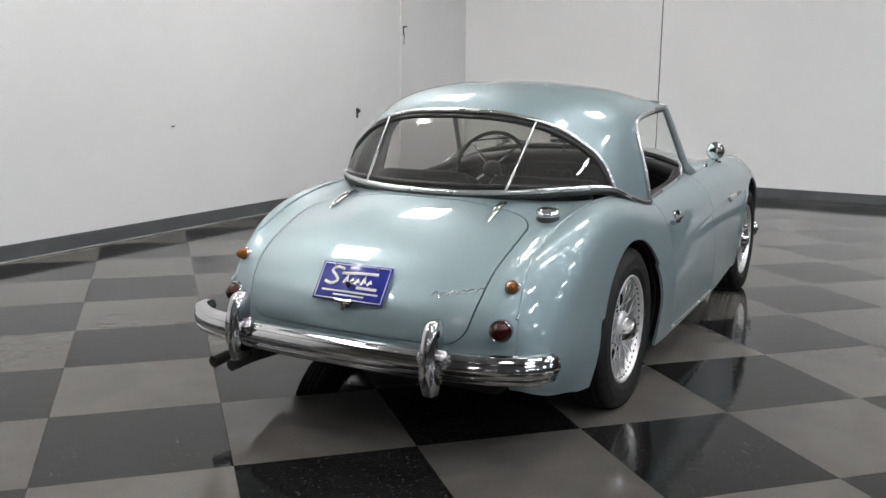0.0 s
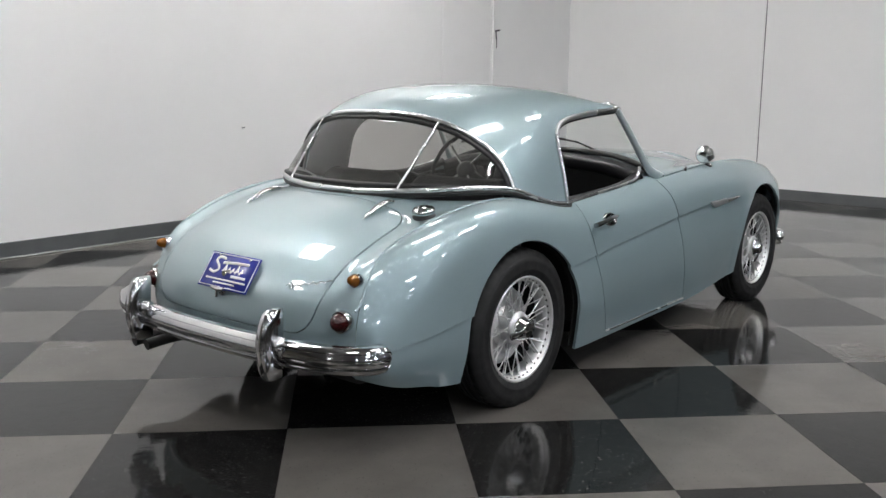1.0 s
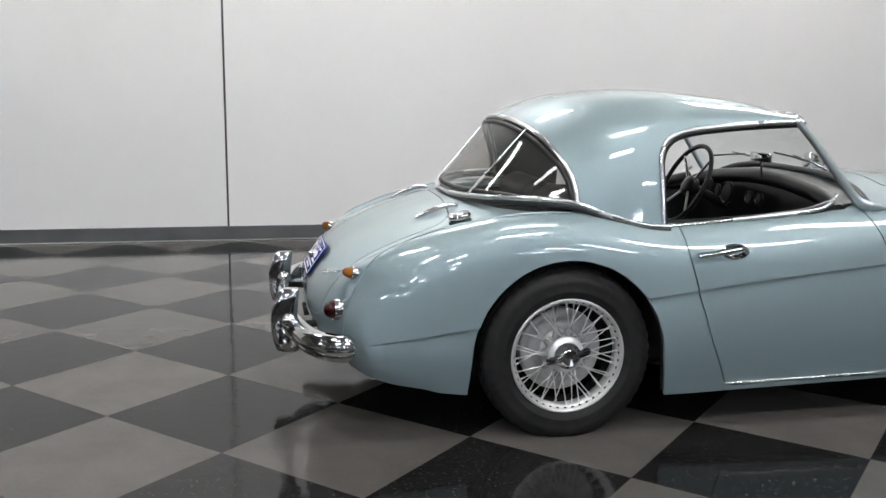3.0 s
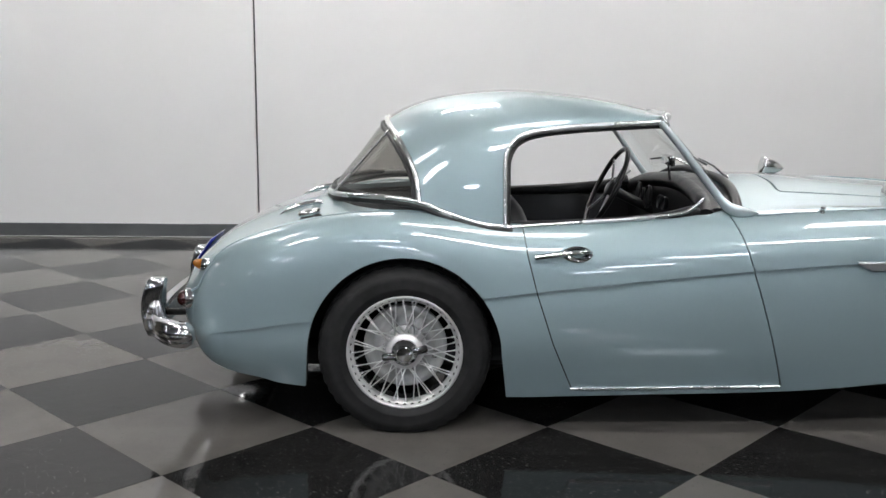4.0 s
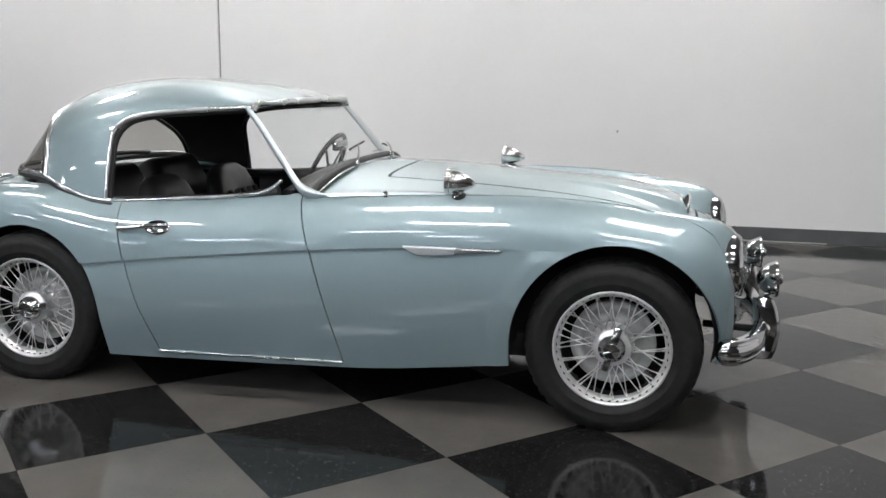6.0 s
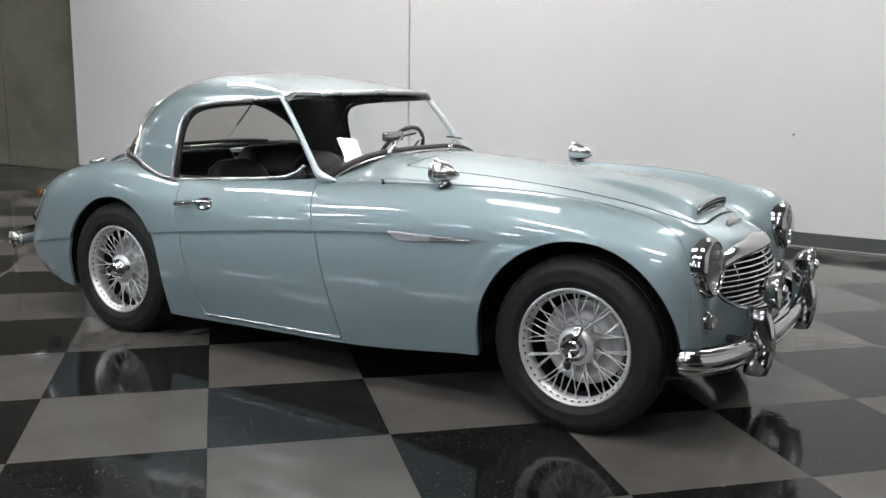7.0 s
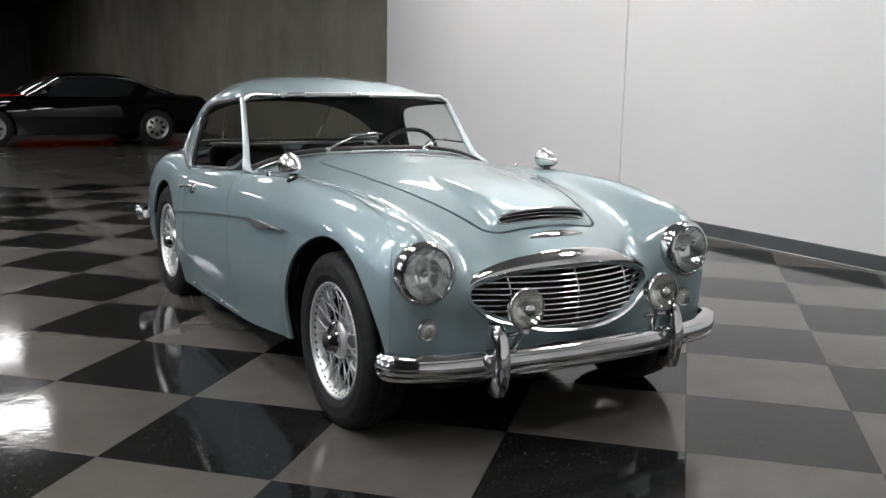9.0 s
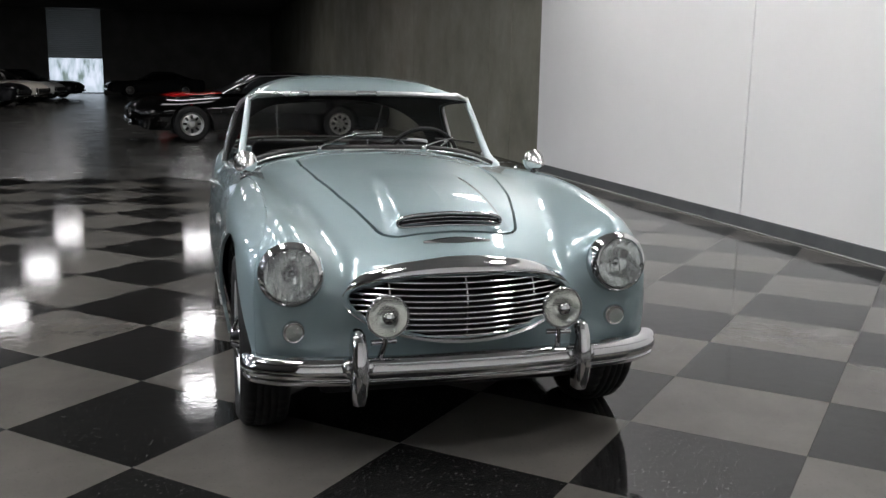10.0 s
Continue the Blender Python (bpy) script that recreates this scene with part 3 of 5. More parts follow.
def rear_arch(x, y, z):
    lean = 0.018 * max(0, 0.30 - z) / 0.14 if x > -1.12 else -0.01 * max(0, 0.3 - z) / 0.14
    return math.hypot((x - lean + 1.154) / 0.345, max(z - 0.290, 0) / 0.352) * 0.345 - 0.345 if y > 0.45 else 1


def cockpit(x, y, z):
    """Negative inside the opening for the cabin and under the hard top."""
    if z < 0.70:
        return 1
    half = lerp(x, (-1.46, -1.445, -1.40, -1.345, -1.28, -1.19, -1.09, -0.98, -0.8, -0.2, -0.06, 0.0, 0.05, 0.07), (0.02, 0.18, 0.33, 0.42, 0.475, 0.538, 0.583, 0.608, 0.615, 0.616, 0.61, 0.57, 0.40, 0.02))
    return max(y - half, x - 0.07, -1.46 - x)


def grille_hole(x, y, z):
    if x < 1.40 or z > 0.66:
        return 1
    zc = 0.520
    top, low = zc + 0.084, zc - 0.128
    h = (top - zc) if z > zc else (zc - low)
    return (math.hypot(y / 0.378, (z - zc) / h) - 1) * 0.09


def bonnet_edge(x, y, z):
    if x < 0.15 or z < 0.66:
        return 1
    half = lerp(x, (0.2, 0.45, 0.8, 1.1, 1.3, 1.42, 1.6), (0.40, 0.408, 0.385, 0.342, 0.295, 0.262, 0.21))
    rear = 0.30 - 0.10 * (y / 0.4) ** 2 * 0.4
    return max(round_corner(y - half + 0.09, x - 1.462 + 0.07, 0.07), round_corner(y - half + 0.06, rear + 0.06 - x, 0.06))


def boot_edge(x, y, z):
    if x > -1.3:
        return 1
    half = lerp(z, (0.36, 0.42, 0.55, 0.70, 0.74, 0.80), (0.410, 0.425, 0.452, 0.468, 0.468, 0.465))
    top = round_corner(y - half + 0.10, x + 1.505 + 0.02 * (y / 0.4) ** 2 + 0.10, 0.10) if x > -1.8 else y - half
    return max(top, round_corner(y - half + 0.07, 0.400 + 0.07 - z, 0.07)) if z < 0.6 else top


def door_x0(z):
    return lerp(z, (0.15, 0.185, 0.346, 0.528, 0.65, 0.751, 0.8), (-0.553, -0.561, -0.631, -0.691, -0.722, -0.738, -0.742))


def door_x1(z):
    return lerp(z, (0.15, 0.198, 0.374, 0.604, 0.72, 0.79, 0.82), (0.200, 0.192, 0.140, 0.069, 0.032, 0.004, -0.011))


def door_edge(x, y, z):
    if y < 0.56:
        return 1
    return max(door_x0(z) - x, x - door_x1(z), 0.169 + 0.016 * (x + 0.56) - z)


def wing_top(x, y, z):
    """Positive outside the beaded seam along the tops of the wings."""
    return y - lerp(x, (-2.1, -1.95, -1.75, -1.4, -1.05, -0.8, 0.1, 0.5, 0.9, 1.2, 1.4, 1.5, 1.56, 1.6), (0.60, 0.575, 0.552, 0.572, 0.588, 0.615, 0.630, 0.624, 0.608, 0.602, 0.612, 0.635, 0.67, 0.72))


GAP = 0.0023
sheet = sheet.cut(lambda x, y, z: math.hypot(y - 0.556, z - 0.606) - 0.094 if x > 1.44 else 1)[0].cut(front_arch)[0].cut(rear_arch)[0].cut(cockpit)[0].cut(grille_hole)[0]
inner = Sheet(sheet.v - sheet.n * 0.034, sheet.n, sheet.f)
sheet, bonnet_s = sheet.cut(bonnet_edge, 0.0052)
sheet, boot_s = sheet.cut(boot_edge, GAP)
sheet, door_s = sheet.cut(door_edge, GAP)
front_s, rear_s = sheet.cut(lambda x, y, z: x + 0.30)
wing_f, shroud_f = front_s.cut(wing_top, 0.0008)
wing_r, shroud_r = rear_s.cut(wing_top, 0.0008)

# raised air scoop down the middle of the bonnet
def scoop_lift(x, y):
    w = lerp(x, (0.5, 1.0, 1.45), (0.15, 0.17, 0.19))
    if x > 1.425:
        return 0.0
    side = np.clip((w + 0.03 - abs(y)) / 0.05, 0, 1)
    side = side * side * (3 - 2 * side)
    run = np.clip((x - 0.75) / 0.675, 0, 1)
    return 0.036 * run * run * (3 - 2 * run) * side * (np.clip((1.425 - x) / 0.012, 0, 1))


car = thing("sports_car", "light blue metallic two-seat sports car with hard top and wire wheels", "car", pose(0, -0.002, 0, 0, 0, 0.23))


def put_panel(name, s, label="", both=False, depth=0.02):
    obs = []
    for k in ((s.both(),) if both else (s.mirror(), s)):
        v, f, n = k.panel(depth)
        obs.append(part(name, (v, f), PAINT, car, label, normals=n))
    return obs


bonnet_b = bonnet_s.both()
bonnet_b.v = np.array([(x, y, z + scoop_lift(x, y)) for x, y, z in bonnet_b.v])
v, f, n = bonnet_b.panel(0.02)
bonnet = part("bonnet", (v, f), PAINT, car, "blue bonnet with a raised centre scoop", sharp=50)
boot = put_panel("boot_lid", boot_s, "rounded blue boot lid", True)[0]
shroud_front = put_panel("front_shroud", shroud_f, "blue nose panel round the grille", True, 0.025)[0]
shroud_rear = put_panel("rear_shroud", shroud_r, "blue tail panel", True)[0]
front_wings = put_panel("front_wing", wing_f, depth=0.012)
rear_wings = put_panel("rear_wing", wing_r, depth=0.012)
doors = put_panel("door", door_s, "blue door with a creased flank")

# black sheet added behind the panels so no light shows through the gaps
v, f, n = inner.both().panel(0.004)
part("inner_shell", (v, f), UNDER, car, "black sheet added behind the panels to darken the gaps", normals=n)

flat_v, flat_n = grid.reshape(-1, 3), nrm.reshape(-1, 3)


def near(axes, a, b, keep):
    """The body's point and normal at two given coordinates, on the half with y > 0."""
    d = (flat_v[:, axes[0]] - a) ** 2 + (flat_v[:, axes[1]] - b) ** 2 + np.where(keep, 0, 9)
    k = np.argsort(d)[:4]
    w = 1 / (d[k] + 1e-7)
    w /= w.sum()
    p = (flat_v[k] * w[:, None]).sum(0)
    p[axes[0]], p[axes[1]] = a, b
    return Vector(p), Vector((flat_n[k] * w[:, None]).sum(0)).normalized()


def top_at(x, y):
    p, n = near((0, 1), x, abs(y), flat_n[:, 2] > 0.25)
    return (p, n) if y >= 0 else (Vector((p.x, -p.y, p.z)), Vector((n.x, -n.y, n.z)))


def side_at(x, z):
    return near((0, 2), x, z, flat_n[:, 1] > 0.35)


def end_at(y, z, sign):
    p, n = near((1, 2), abs(y), z, flat_n[:, 0] * sign > 0.25)
    return (p, n) if y >= 0 else (Vector((p.x, -p.y, p.z)), Vector((n.x, -n.y, n.z)))


def facing(p, n, spin=0.0):
    """A pose at p whose z looks along n."""
    return Matrix.Translation(p) @ Vector(n).to_track_quat("Z", "Y").to_matrix().to_4x4() @ pose(0, 0, 0, 0, 0, spin)


# beading in the seams along the tops of the wings
for xs, name in (((0.10, 1.30), "front_bead"), ((-1.93, -0.80), "rear_bead")):
    line = []
    for t in range(41):
        x = xs[0] + (xs[1] - xs[0]) * t / 40
        lo, hi = 0.3, 0.75
        for _ in range(24):
            mid = (lo + hi) / 2
            lo, hi = (mid, hi) if wing_top(x, mid, 0) < 0 else (lo, mid)
        p, n = top_at(x, lo)
        line.append(p + n * 0.0006)
    vf = tube(line, 0.0042, 8)
    for side in (vf, mirrored(vf)):
        part("wing_bead", side, PAINT, car)

# ---- hard top and windscreen ----
TOP = [
    ((-.158, 0, 1.142), (-.168, .25, 1.139), (-.195, .42, 1.133), (-.238, .546, 1.117), (-.13, .600, .93), (-.07, .632, .77)),
    ((-.40, 0, 1.198), (-.40, .25, 1.189), (-.40, .42, 1.172), (-.40, .532, 1.120), (-.40, .600, .93), (-.40, .644, .76)),
    ((-.65, 0, 1.224), (-.65, .25, 1.213), (-.65, .42, 1.182), (-.65, .540, 1.110), (-.65, .610, .93), (-.65, .653, .745)),
    ((-.88, 0, 1.218), (-.88, .25, 1.205), (-.88, .42, 1.162), (-.875, .542, 1.083), (-.87, .612, .93), (-.87, .653, .754)),
    ((-1.08, 0, 1.184), (-1.072, .25, 1.168), (-1.045, .42, 1.117), (-1.013, .533, 1.040), (-1.0, .596, .92), (-.99, .632, .786)),
    ((-1.235, 0, 1.110), (-1.220, .24, 1.094), (-1.178, .41, 1.045), (-1.135, .515, .973), (-1.108, .570, .900), (-1.10, .602, .826)),
    ((-1.35, 0, .968), (-1.336, .22, .963), (-1.294, .38, .941), (-1.245, .48, .904), (-1.214, .53, .87), (-1.20, .556, .836)),
    ((-1.475, 0, .816), (-1.46, .18, .818), (-1.415, .33, .825), (-1.36, .42, .831), (-1.325, .46, .834), (-1.295, .49, .836)),
]
tg, TU, TV = surface(TOP, 120, 60, 2, fair=(-1.12, -0.20, 16, 3))
tn = grid_normals(tg)
uf = int(round(TU[5]))
roof_s = Sheet.of_grid(tg[:uf + 1], tn[:uf + 1])
pane_s = Sheet.of_grid(tg[uf:], tn[uf:])


def side_window(x, y, z):
    top = lerp(x, (-0.80, -0.725, -0.50, -0.24, -0.10), (1.058, 1.074, 1.095, 1.110, 1.118))
    return round_corner(-0.800 + 0.10 - x, z - top + 0.10, 0.10) if y > 0.3 else 1


roof_s = roof_s.cut(side_window)[0]
v, f, n = roof_s.both().panel(0.016)
top = part("hard_top", (v, f), PAINT, car, "blue removable hard top with bright edge trim", normals=n)
lin = Sheet(roof_s.v - roof_s.n * 0.02, -roof_s.n, [tuple(reversed(q)) for q in roof_s.f]).both()
part("roof_lining", (lin.v, lin.f), LINING, top, "dark grey cloth roof lining", normals=lin.n)
pane = pane_s.both()
glazing = part("rear_window", (pane.v, pane.f), PLEXI, top, "wrap-round clear plastic rear window", normals=pane.n)
glazing.visible_shadow = False


def whole_row(row):
    """A half row and its mirror image as one line."""
    pts = [Vector(p) for p in row]
    return [Vector((p.x, -p.y, p.z)) for p in reversed(pts[1:])] + pts


arch = whole_row(tg[uf])
arch_n = whole_row(tn[uf])
part("rear_window_trim", tube([p + q * 0.004 for p, q in zip(arch, arch_n)], 0.0105, 10), TRIM, top, "bright trim over the rear window")
inner_arch = whole_row(tg[uf + 2])
part("rubber_seal", tube([p + q * 0.001 for p, q in zip(inner_arch, whole_row(tn[uf + 2]))], 0.009, 8), RUBBER, top, "black rubber seal")
base = [Vector(p) for p in tg[::-1, -1][: len(tg) - int(round(TU[2] + 0.52 * (TU[3] - TU[2])))]]
base_half = [Vector(p) for p in tg[-1]] + base[1:]
base_line = [Vector((p.x, -p.y, p.z)) for p in reversed(base_half[1:])] + base_half
part("base_trim", tube([p + Vector((0, 0, -0.002)) for p in base_line], 0.0105, 10), TRIM, top, "bright trim along the foot of the hard top")
part("base_seal", tube([p + Vector((0, 0, -0.0175)) for p in base_line], 0.0105, 8), RUBBER, top)
seal_row = whole_row(tg[-3])
part("rubber_seal", tube(seal_row, 0.010, 8), RUBBER, top, "black rubber seal")
for s in (1, -1):
    strap = smooth_line([(-1.215, s * 0.325, 1.078), (-1.32, s * 0.315, 0.958), (-1.435, s * 0.30, 0.828)], 6)
    part("window_strap", tube(strap, 0.0046, 8), TRIM, top, "thin bright strap behind the rear window")
    # the bright edge of the side window and the gutter above it
    edge = []
    for k in range(14):
        edge.append((-0.800, 0.742 + 0.018 * k))
    for k in range(1, 10):
        a = math.pi - k * math.pi / 20
        edge.append((-0.700 + 0.10 * math.cos(a), 0.966 + 0.10 * math.sin(a) + 0.004 * k / 10))
    for k in range(1, 16):
        x = -0.700 + 0.032 * k
        edge.append((x, lerp(x, (-0.80, -0.725, -0.50, -0.24, -0.10), (1.058, 1.074, 1.095, 1.110, 1.118))))
    line = []
    fv, fn = tg[:uf + 1].reshape(-1, 3), tn[:uf + 1].reshape(-1, 3)
    for x, z in edge:
        d = (fv[:, 0] - x) ** 2 + (fv[:, 2] - z) ** 2
        k = np.argsort(d)[:4]
        w = 1 / (d[k] + 1e-7)
        q = (fv[k] * (w / w.sum())[:, None]).sum(0)
        nq = Vector(fn[k[0]])
        line.append(Vector((x + nq.x * 0.004, s * (q[1] + nq.y * 0.004), z + nq.z * 0.004)))
    for _ in range(4):
        line = [line[0]] + [(a + 2 * b + c) / 4 for a, b, c in zip(line, line[1:], line[2:])] + [line[-1]]
    part("side_window_trim", tube(line, 0.0085, 10, flat=1.3), TRIM, top, "bright trim round the side window")
    rubber = [p + Vector((0.012, -s * 0.012, -0.012)) for p in line]
    part("side_window_seal", tube(rubber, 0.009, 8), RUBBER, top)
header = [p + Vector((0.015, 0, -0.005)) for p in whole_row(tg[0][: int(TV[3]) + 2])]
part("header_trim", tube(smooth_line(header[::4] + ([header[-1]] if (len(header) - 1) % 4 else []), 5), 0.0125, 12), TRIM, top, "bright front edge trim")


# windscreen
def screen(s, t):
    """Across s from -1 to 1, from the scuttle (t = 0) to the header (t = 1)."""
    low = Vector((0.066 - 0.048 * abs(s) ** 3, 0.616 * s, 0.893 - 0.090 * abs(s) ** 3.6))
    high = Vector((-0.168 - 0.070 * s * s, 0.550 * s, 1.137 - 0.026 * s * s))
    p = low.lerp(high, t)
    bow = 0.010 * 4 * t * (1 - t)
    return p + Vector((bow * 0.6, 0, bow * 0.7))


def pane_at(s, t):
    """The glass itself: one even bow, its ends let into the frame."""
    p = Vector((0.048 - 0.026 * s * s, 0.612 * s, 0.893 - 0.090 * s * s)).lerp(Vector((-0.190 - 0.036 * s * s, 0.548 * s, 1.137 - 0.022 * s * s)), t)
    return p + Vector((0.006, 0, 0.007)) * (4 * t * (1 - t))


verts = [pane_at(-1 + 2 * i / 32, j / 10) for j in range(11) for i in range(33)]
faces = [(j * 33 + i, j * 33 + i + 1, j * 33 + 34 + i, j * 33 + 33 + i) for j in range(10) for i in range(32)]
windscreen = part("windscreen", (verts, faces), SCREEN, car, "clear curved windscreen")
windscreen.visible_shadow = False
low_line = [screen(-1 + i / 16, 0) for i in range(33)]
part("windscreen_base_trim", tube([p + Vector((0.034, 0, -0.014)) for p in low_line], 0.0055, 10), TRIM, windscreen, "bright lower frame")
part("windscreen_seal", tube([p + Vector((0.018, 0, -0.004)) for p in low_line], 0.019, 10, flat=0.75), RUBBER, windscreen, "black rubber seal")
part("windscreen_header", tube([screen(-1 + i / 16, 0.985) for i in range(33)], 0.006, 10), TRIM, windscreen)
for s in (1, -1):
    # the cast pillar, swept forward into a pointed foot along the seam of the wing
    line = smooth_line([(-0.240, s * 0.553, 1.112), (-0.175, s * 0.568, 1.035), (-0.105, s * 0.586, 0.944), (-0.045, s * 0.602, 0.866), (-0.008, s * 0.614, 0.824), (0.030, s * 0.622, 0.803), (0.068, s * 0.627, 0.798), (0.108, s * 0.629, 0.797)], 7)
    part("windscreen_pillar", tube(line, 0.017, 14, flat=0.75, up=(0.5, -0.5 * s, 0.7), taper=lambda t: lerp(t, (0, .5, .62, .74, .86, 1), (.85, 1.05, 1.35, 1.55, 1.0, .12))), PILLAR, car, "polished windscreen pillar with a pointed foot")

# ---- wheels ----
def tyre_mesh():
    n = 132
    prof = [(.196, -.060), (.212, -.076), (.236, -.083), (.262, -.084), (.286, -.079), (.300, -.070), (.3085, -.060)]
    for c in (-.036, -.012, .012, .036):
        prof += [(.3145 - c * c * 2.2, c - .0035), (.307, c - .0022), (.307, c + .0022), (.3145 - c * c * 2.2, c + .0035)]
    prof += [(.3085, .060), (.300, .070), (.286, .079), (.281, .0805), (.2785, .0838), (.262, .084), (.236, .083), (.233, .0838), (.229, .0815), (.212, .076), (.196, .060)]
    verts, faces = lathe(prof, n, None, True)
    out = []
    for i, (r, z) in enumerate(prof):
        for k in range(n):
            x, y, h = verts[i * n + k]
            if .060 >= abs(z) > .034 and k % 3 == 0:
                s = (r - .005) / r
                x, y = x * s, y * s
            out.append((x, y, h))
    return out, faces


def standing_tyre(side, height):
    """A tyre pressed flat where it meets the floor, its walls bulging there."""
    verts, faces = tyre_mesh()
    out = []
    for x, y, z in verts:
        down = y * side
        over = max(0.0, down - (height - 0.001))
        near = max(0.0, min(1.0, (down - 0.15) / 0.12)) * max(0.0, 1 - abs(x) / 0.2)
        out.append((x, (down - over) * side, z * (1 + 0.07 * near)))
    return mesh_of("tyre", out, faces, TYRE)


RIM_ME = mesh_of("rim", *lathe([(.2, .060), (.206, .066), (.2085, .072), (.206, .0765), (.2, .076), (.1965, .071), (.195, .060), (.191, .057), (.188, .055), (.186, .050), (.184, .046), (.183, .036), (.186, .022), (.190, .006), (.198, -.01), (.2, .02)], 72, None, True), WIRE)
HUB_ME = mesh_of("hub", *lathe([(.078, -.045), (.080, -.018), (.074, -.010), (.062, -.004), (.058, .012), (.056, .030), (.064, .038), (.067, .048), (.063, .057), (.052, .063), (.036, .065), (.0, .065)], 40), WIRE)
DRUM_ME = mesh_of("brake_drum", *lathe([(.148, -.075), (.153, -.026), (.149, -.020), (.128, -.018), (.124, -.024), (.104, -.024), (.100, -.018), (.082, -.016), (.0, -.016)], 48), DRUM)


def spinner_mesh():
    cap = lathe([(.046, .056), (.049, .064), (.046, .076), (.038, .084), (.035, .094), (.028, .102), (.0, .105)], 32)
    ears = []
    for a in (0, 180):
        bm = rbox(.060, .028, .020, .008, 2, pose(0, 0, 0, 0, 0, a) @ pose(.054, 0, .080, 0, 18, 0))
        me = bpy.data.meshes.new("ear")
        bm.to_mesh(me)
        bm.free()
        ears.append(([v.co.copy() for v in me.vertices], [tuple(p.vertices) for p in me.polygons]))
        bpy.data.meshes.remove(me)
    v, f = join(cap, *ears)
    return mesh_of("spinner", v, f, CHROME)


SPIN_ME = spinner_mesh()
SPIN_ME.set_sharp_from_angle(angle=radians(40))


def spoke_mesh(a, b):
    return mesh_of("spoke", *join(tube([a, b], .0023, 6), tube([Vector(b).lerp(Vector(a), .0), Vector(b).lerp(Vector(a), .10)], .0036, 6)), WIRE)


def polar(r, deg, h):
    return (r * math.cos(radians(deg)), r * math.sin(radians(deg)), h)


SPOKES = [(12, 0, spoke_mesh(polar(.054, 0, .046), polar(.189, 20, .053))), (12, 25, spoke_mesh(polar(.054, 0, .046), polar(.189, -20, .053))),
          (10, 7, spoke_mesh(polar(.060, 0, .004), polar(.185, 27, .040))), (10, 43, spoke_mesh(polar(.060, 0, .004), polar(.185, -27, .040)))]


def wheel(x, y, z, spin):
    side = 1 if y > 0 else -1
    w = new("wheel")
    w.parent = car
    w["label"] = "wire-spoked wheel with black tyre and knock-off spinner"
    w.matrix_basis = pose(x, y, z, -90 * side, 0, 0) @ pose(0, 0, 0, 0, 0, spin)
    part("tyre", standing_tyre(side, z), None, w, "black ribbed tyre", m=pose(0, 0, 0, 0, 0, -spin))
    part("rim", RIM_ME, None, w, "silver rim")
    part("hub", HUB_ME, None, w)
    part("brake_drum", DRUM_ME, None, w, "grey brake drum")
    part("spinner", SPIN_ME, None, w, "chrome knock-off spinner")
    for count, off, me in SPOKES:
        for k in range(count):
            part("spoke", me, None, w, m=pose(0, 0, 0, 0, 0, off + 360 * k / count))


for x, y, z, spin in ((-1.152, -.624, .297, 12), (1.175, -.626, .304, 74), (-1.152, .624, .297, 40), (1.175, .626, .304, 15)):
    wheel(x, y, z, spin)

# ---- underside ----
under = rbox(3.3, 0.92, 0.10, 0.03, 2, pose(-0.15, 0, 0.225))
# solid blocks added to stop light showing through the wheel arches
part("nose_block", slab(0.45, 1.46, -0.42, 0.42, 0.24, 0.665, 0.03), UNDER, car, "solid black block added inside the nose")
part("tail_block", slab(-1.70, -1.06, -0.42, 0.42, 0.24, 0.665, 0.03), UNDER, car, "solid black block added inside the tail")
part("floor_pan", under, UNDER, car, "black underside")
for x in (-1.152, 1.181):
    part("axle", tube([(x, -.56, .3145), (x, .56, .3145)], 0.035, 12), UNDER, car)
    for s in (1, -1):
        arch_line = [(min(1.540, x + 0.380 * math.cos(a)), 0.380 * math.sin(a)) for a in np.linspace(-0.15, math.pi + 0.15, 21)]
        v = [(px, s * (0.40 if yy == 0 else 0.695 if px < 1.40 else 0.61), 0.31 + pz) for yy in (0, 1) for px, pz in arch_line]
        f = [(k, k + 1, 22 + k, 21 + k) for k in range(20)]
        v2 = [(px, y_, 0.012 + z_ + 0.006) for px, y_, z_ in v]
        part("wheel_arch_liner", join((v, f), (v2, f)), UNDER, car)
for s in (0.50, 0.585):
    pipe = smooth_line([(-1.5, s - 0.05, 0.20), (-1.80, s - 0.03, 0.21), (-1.92, s, 0.205), (-2.02, s + 0.01, 0.195)], 6)
    part("exhaust_pipe", tube(pipe, 0.022, 14), DARK_PIPE, car, "black exhaust tail pipe")


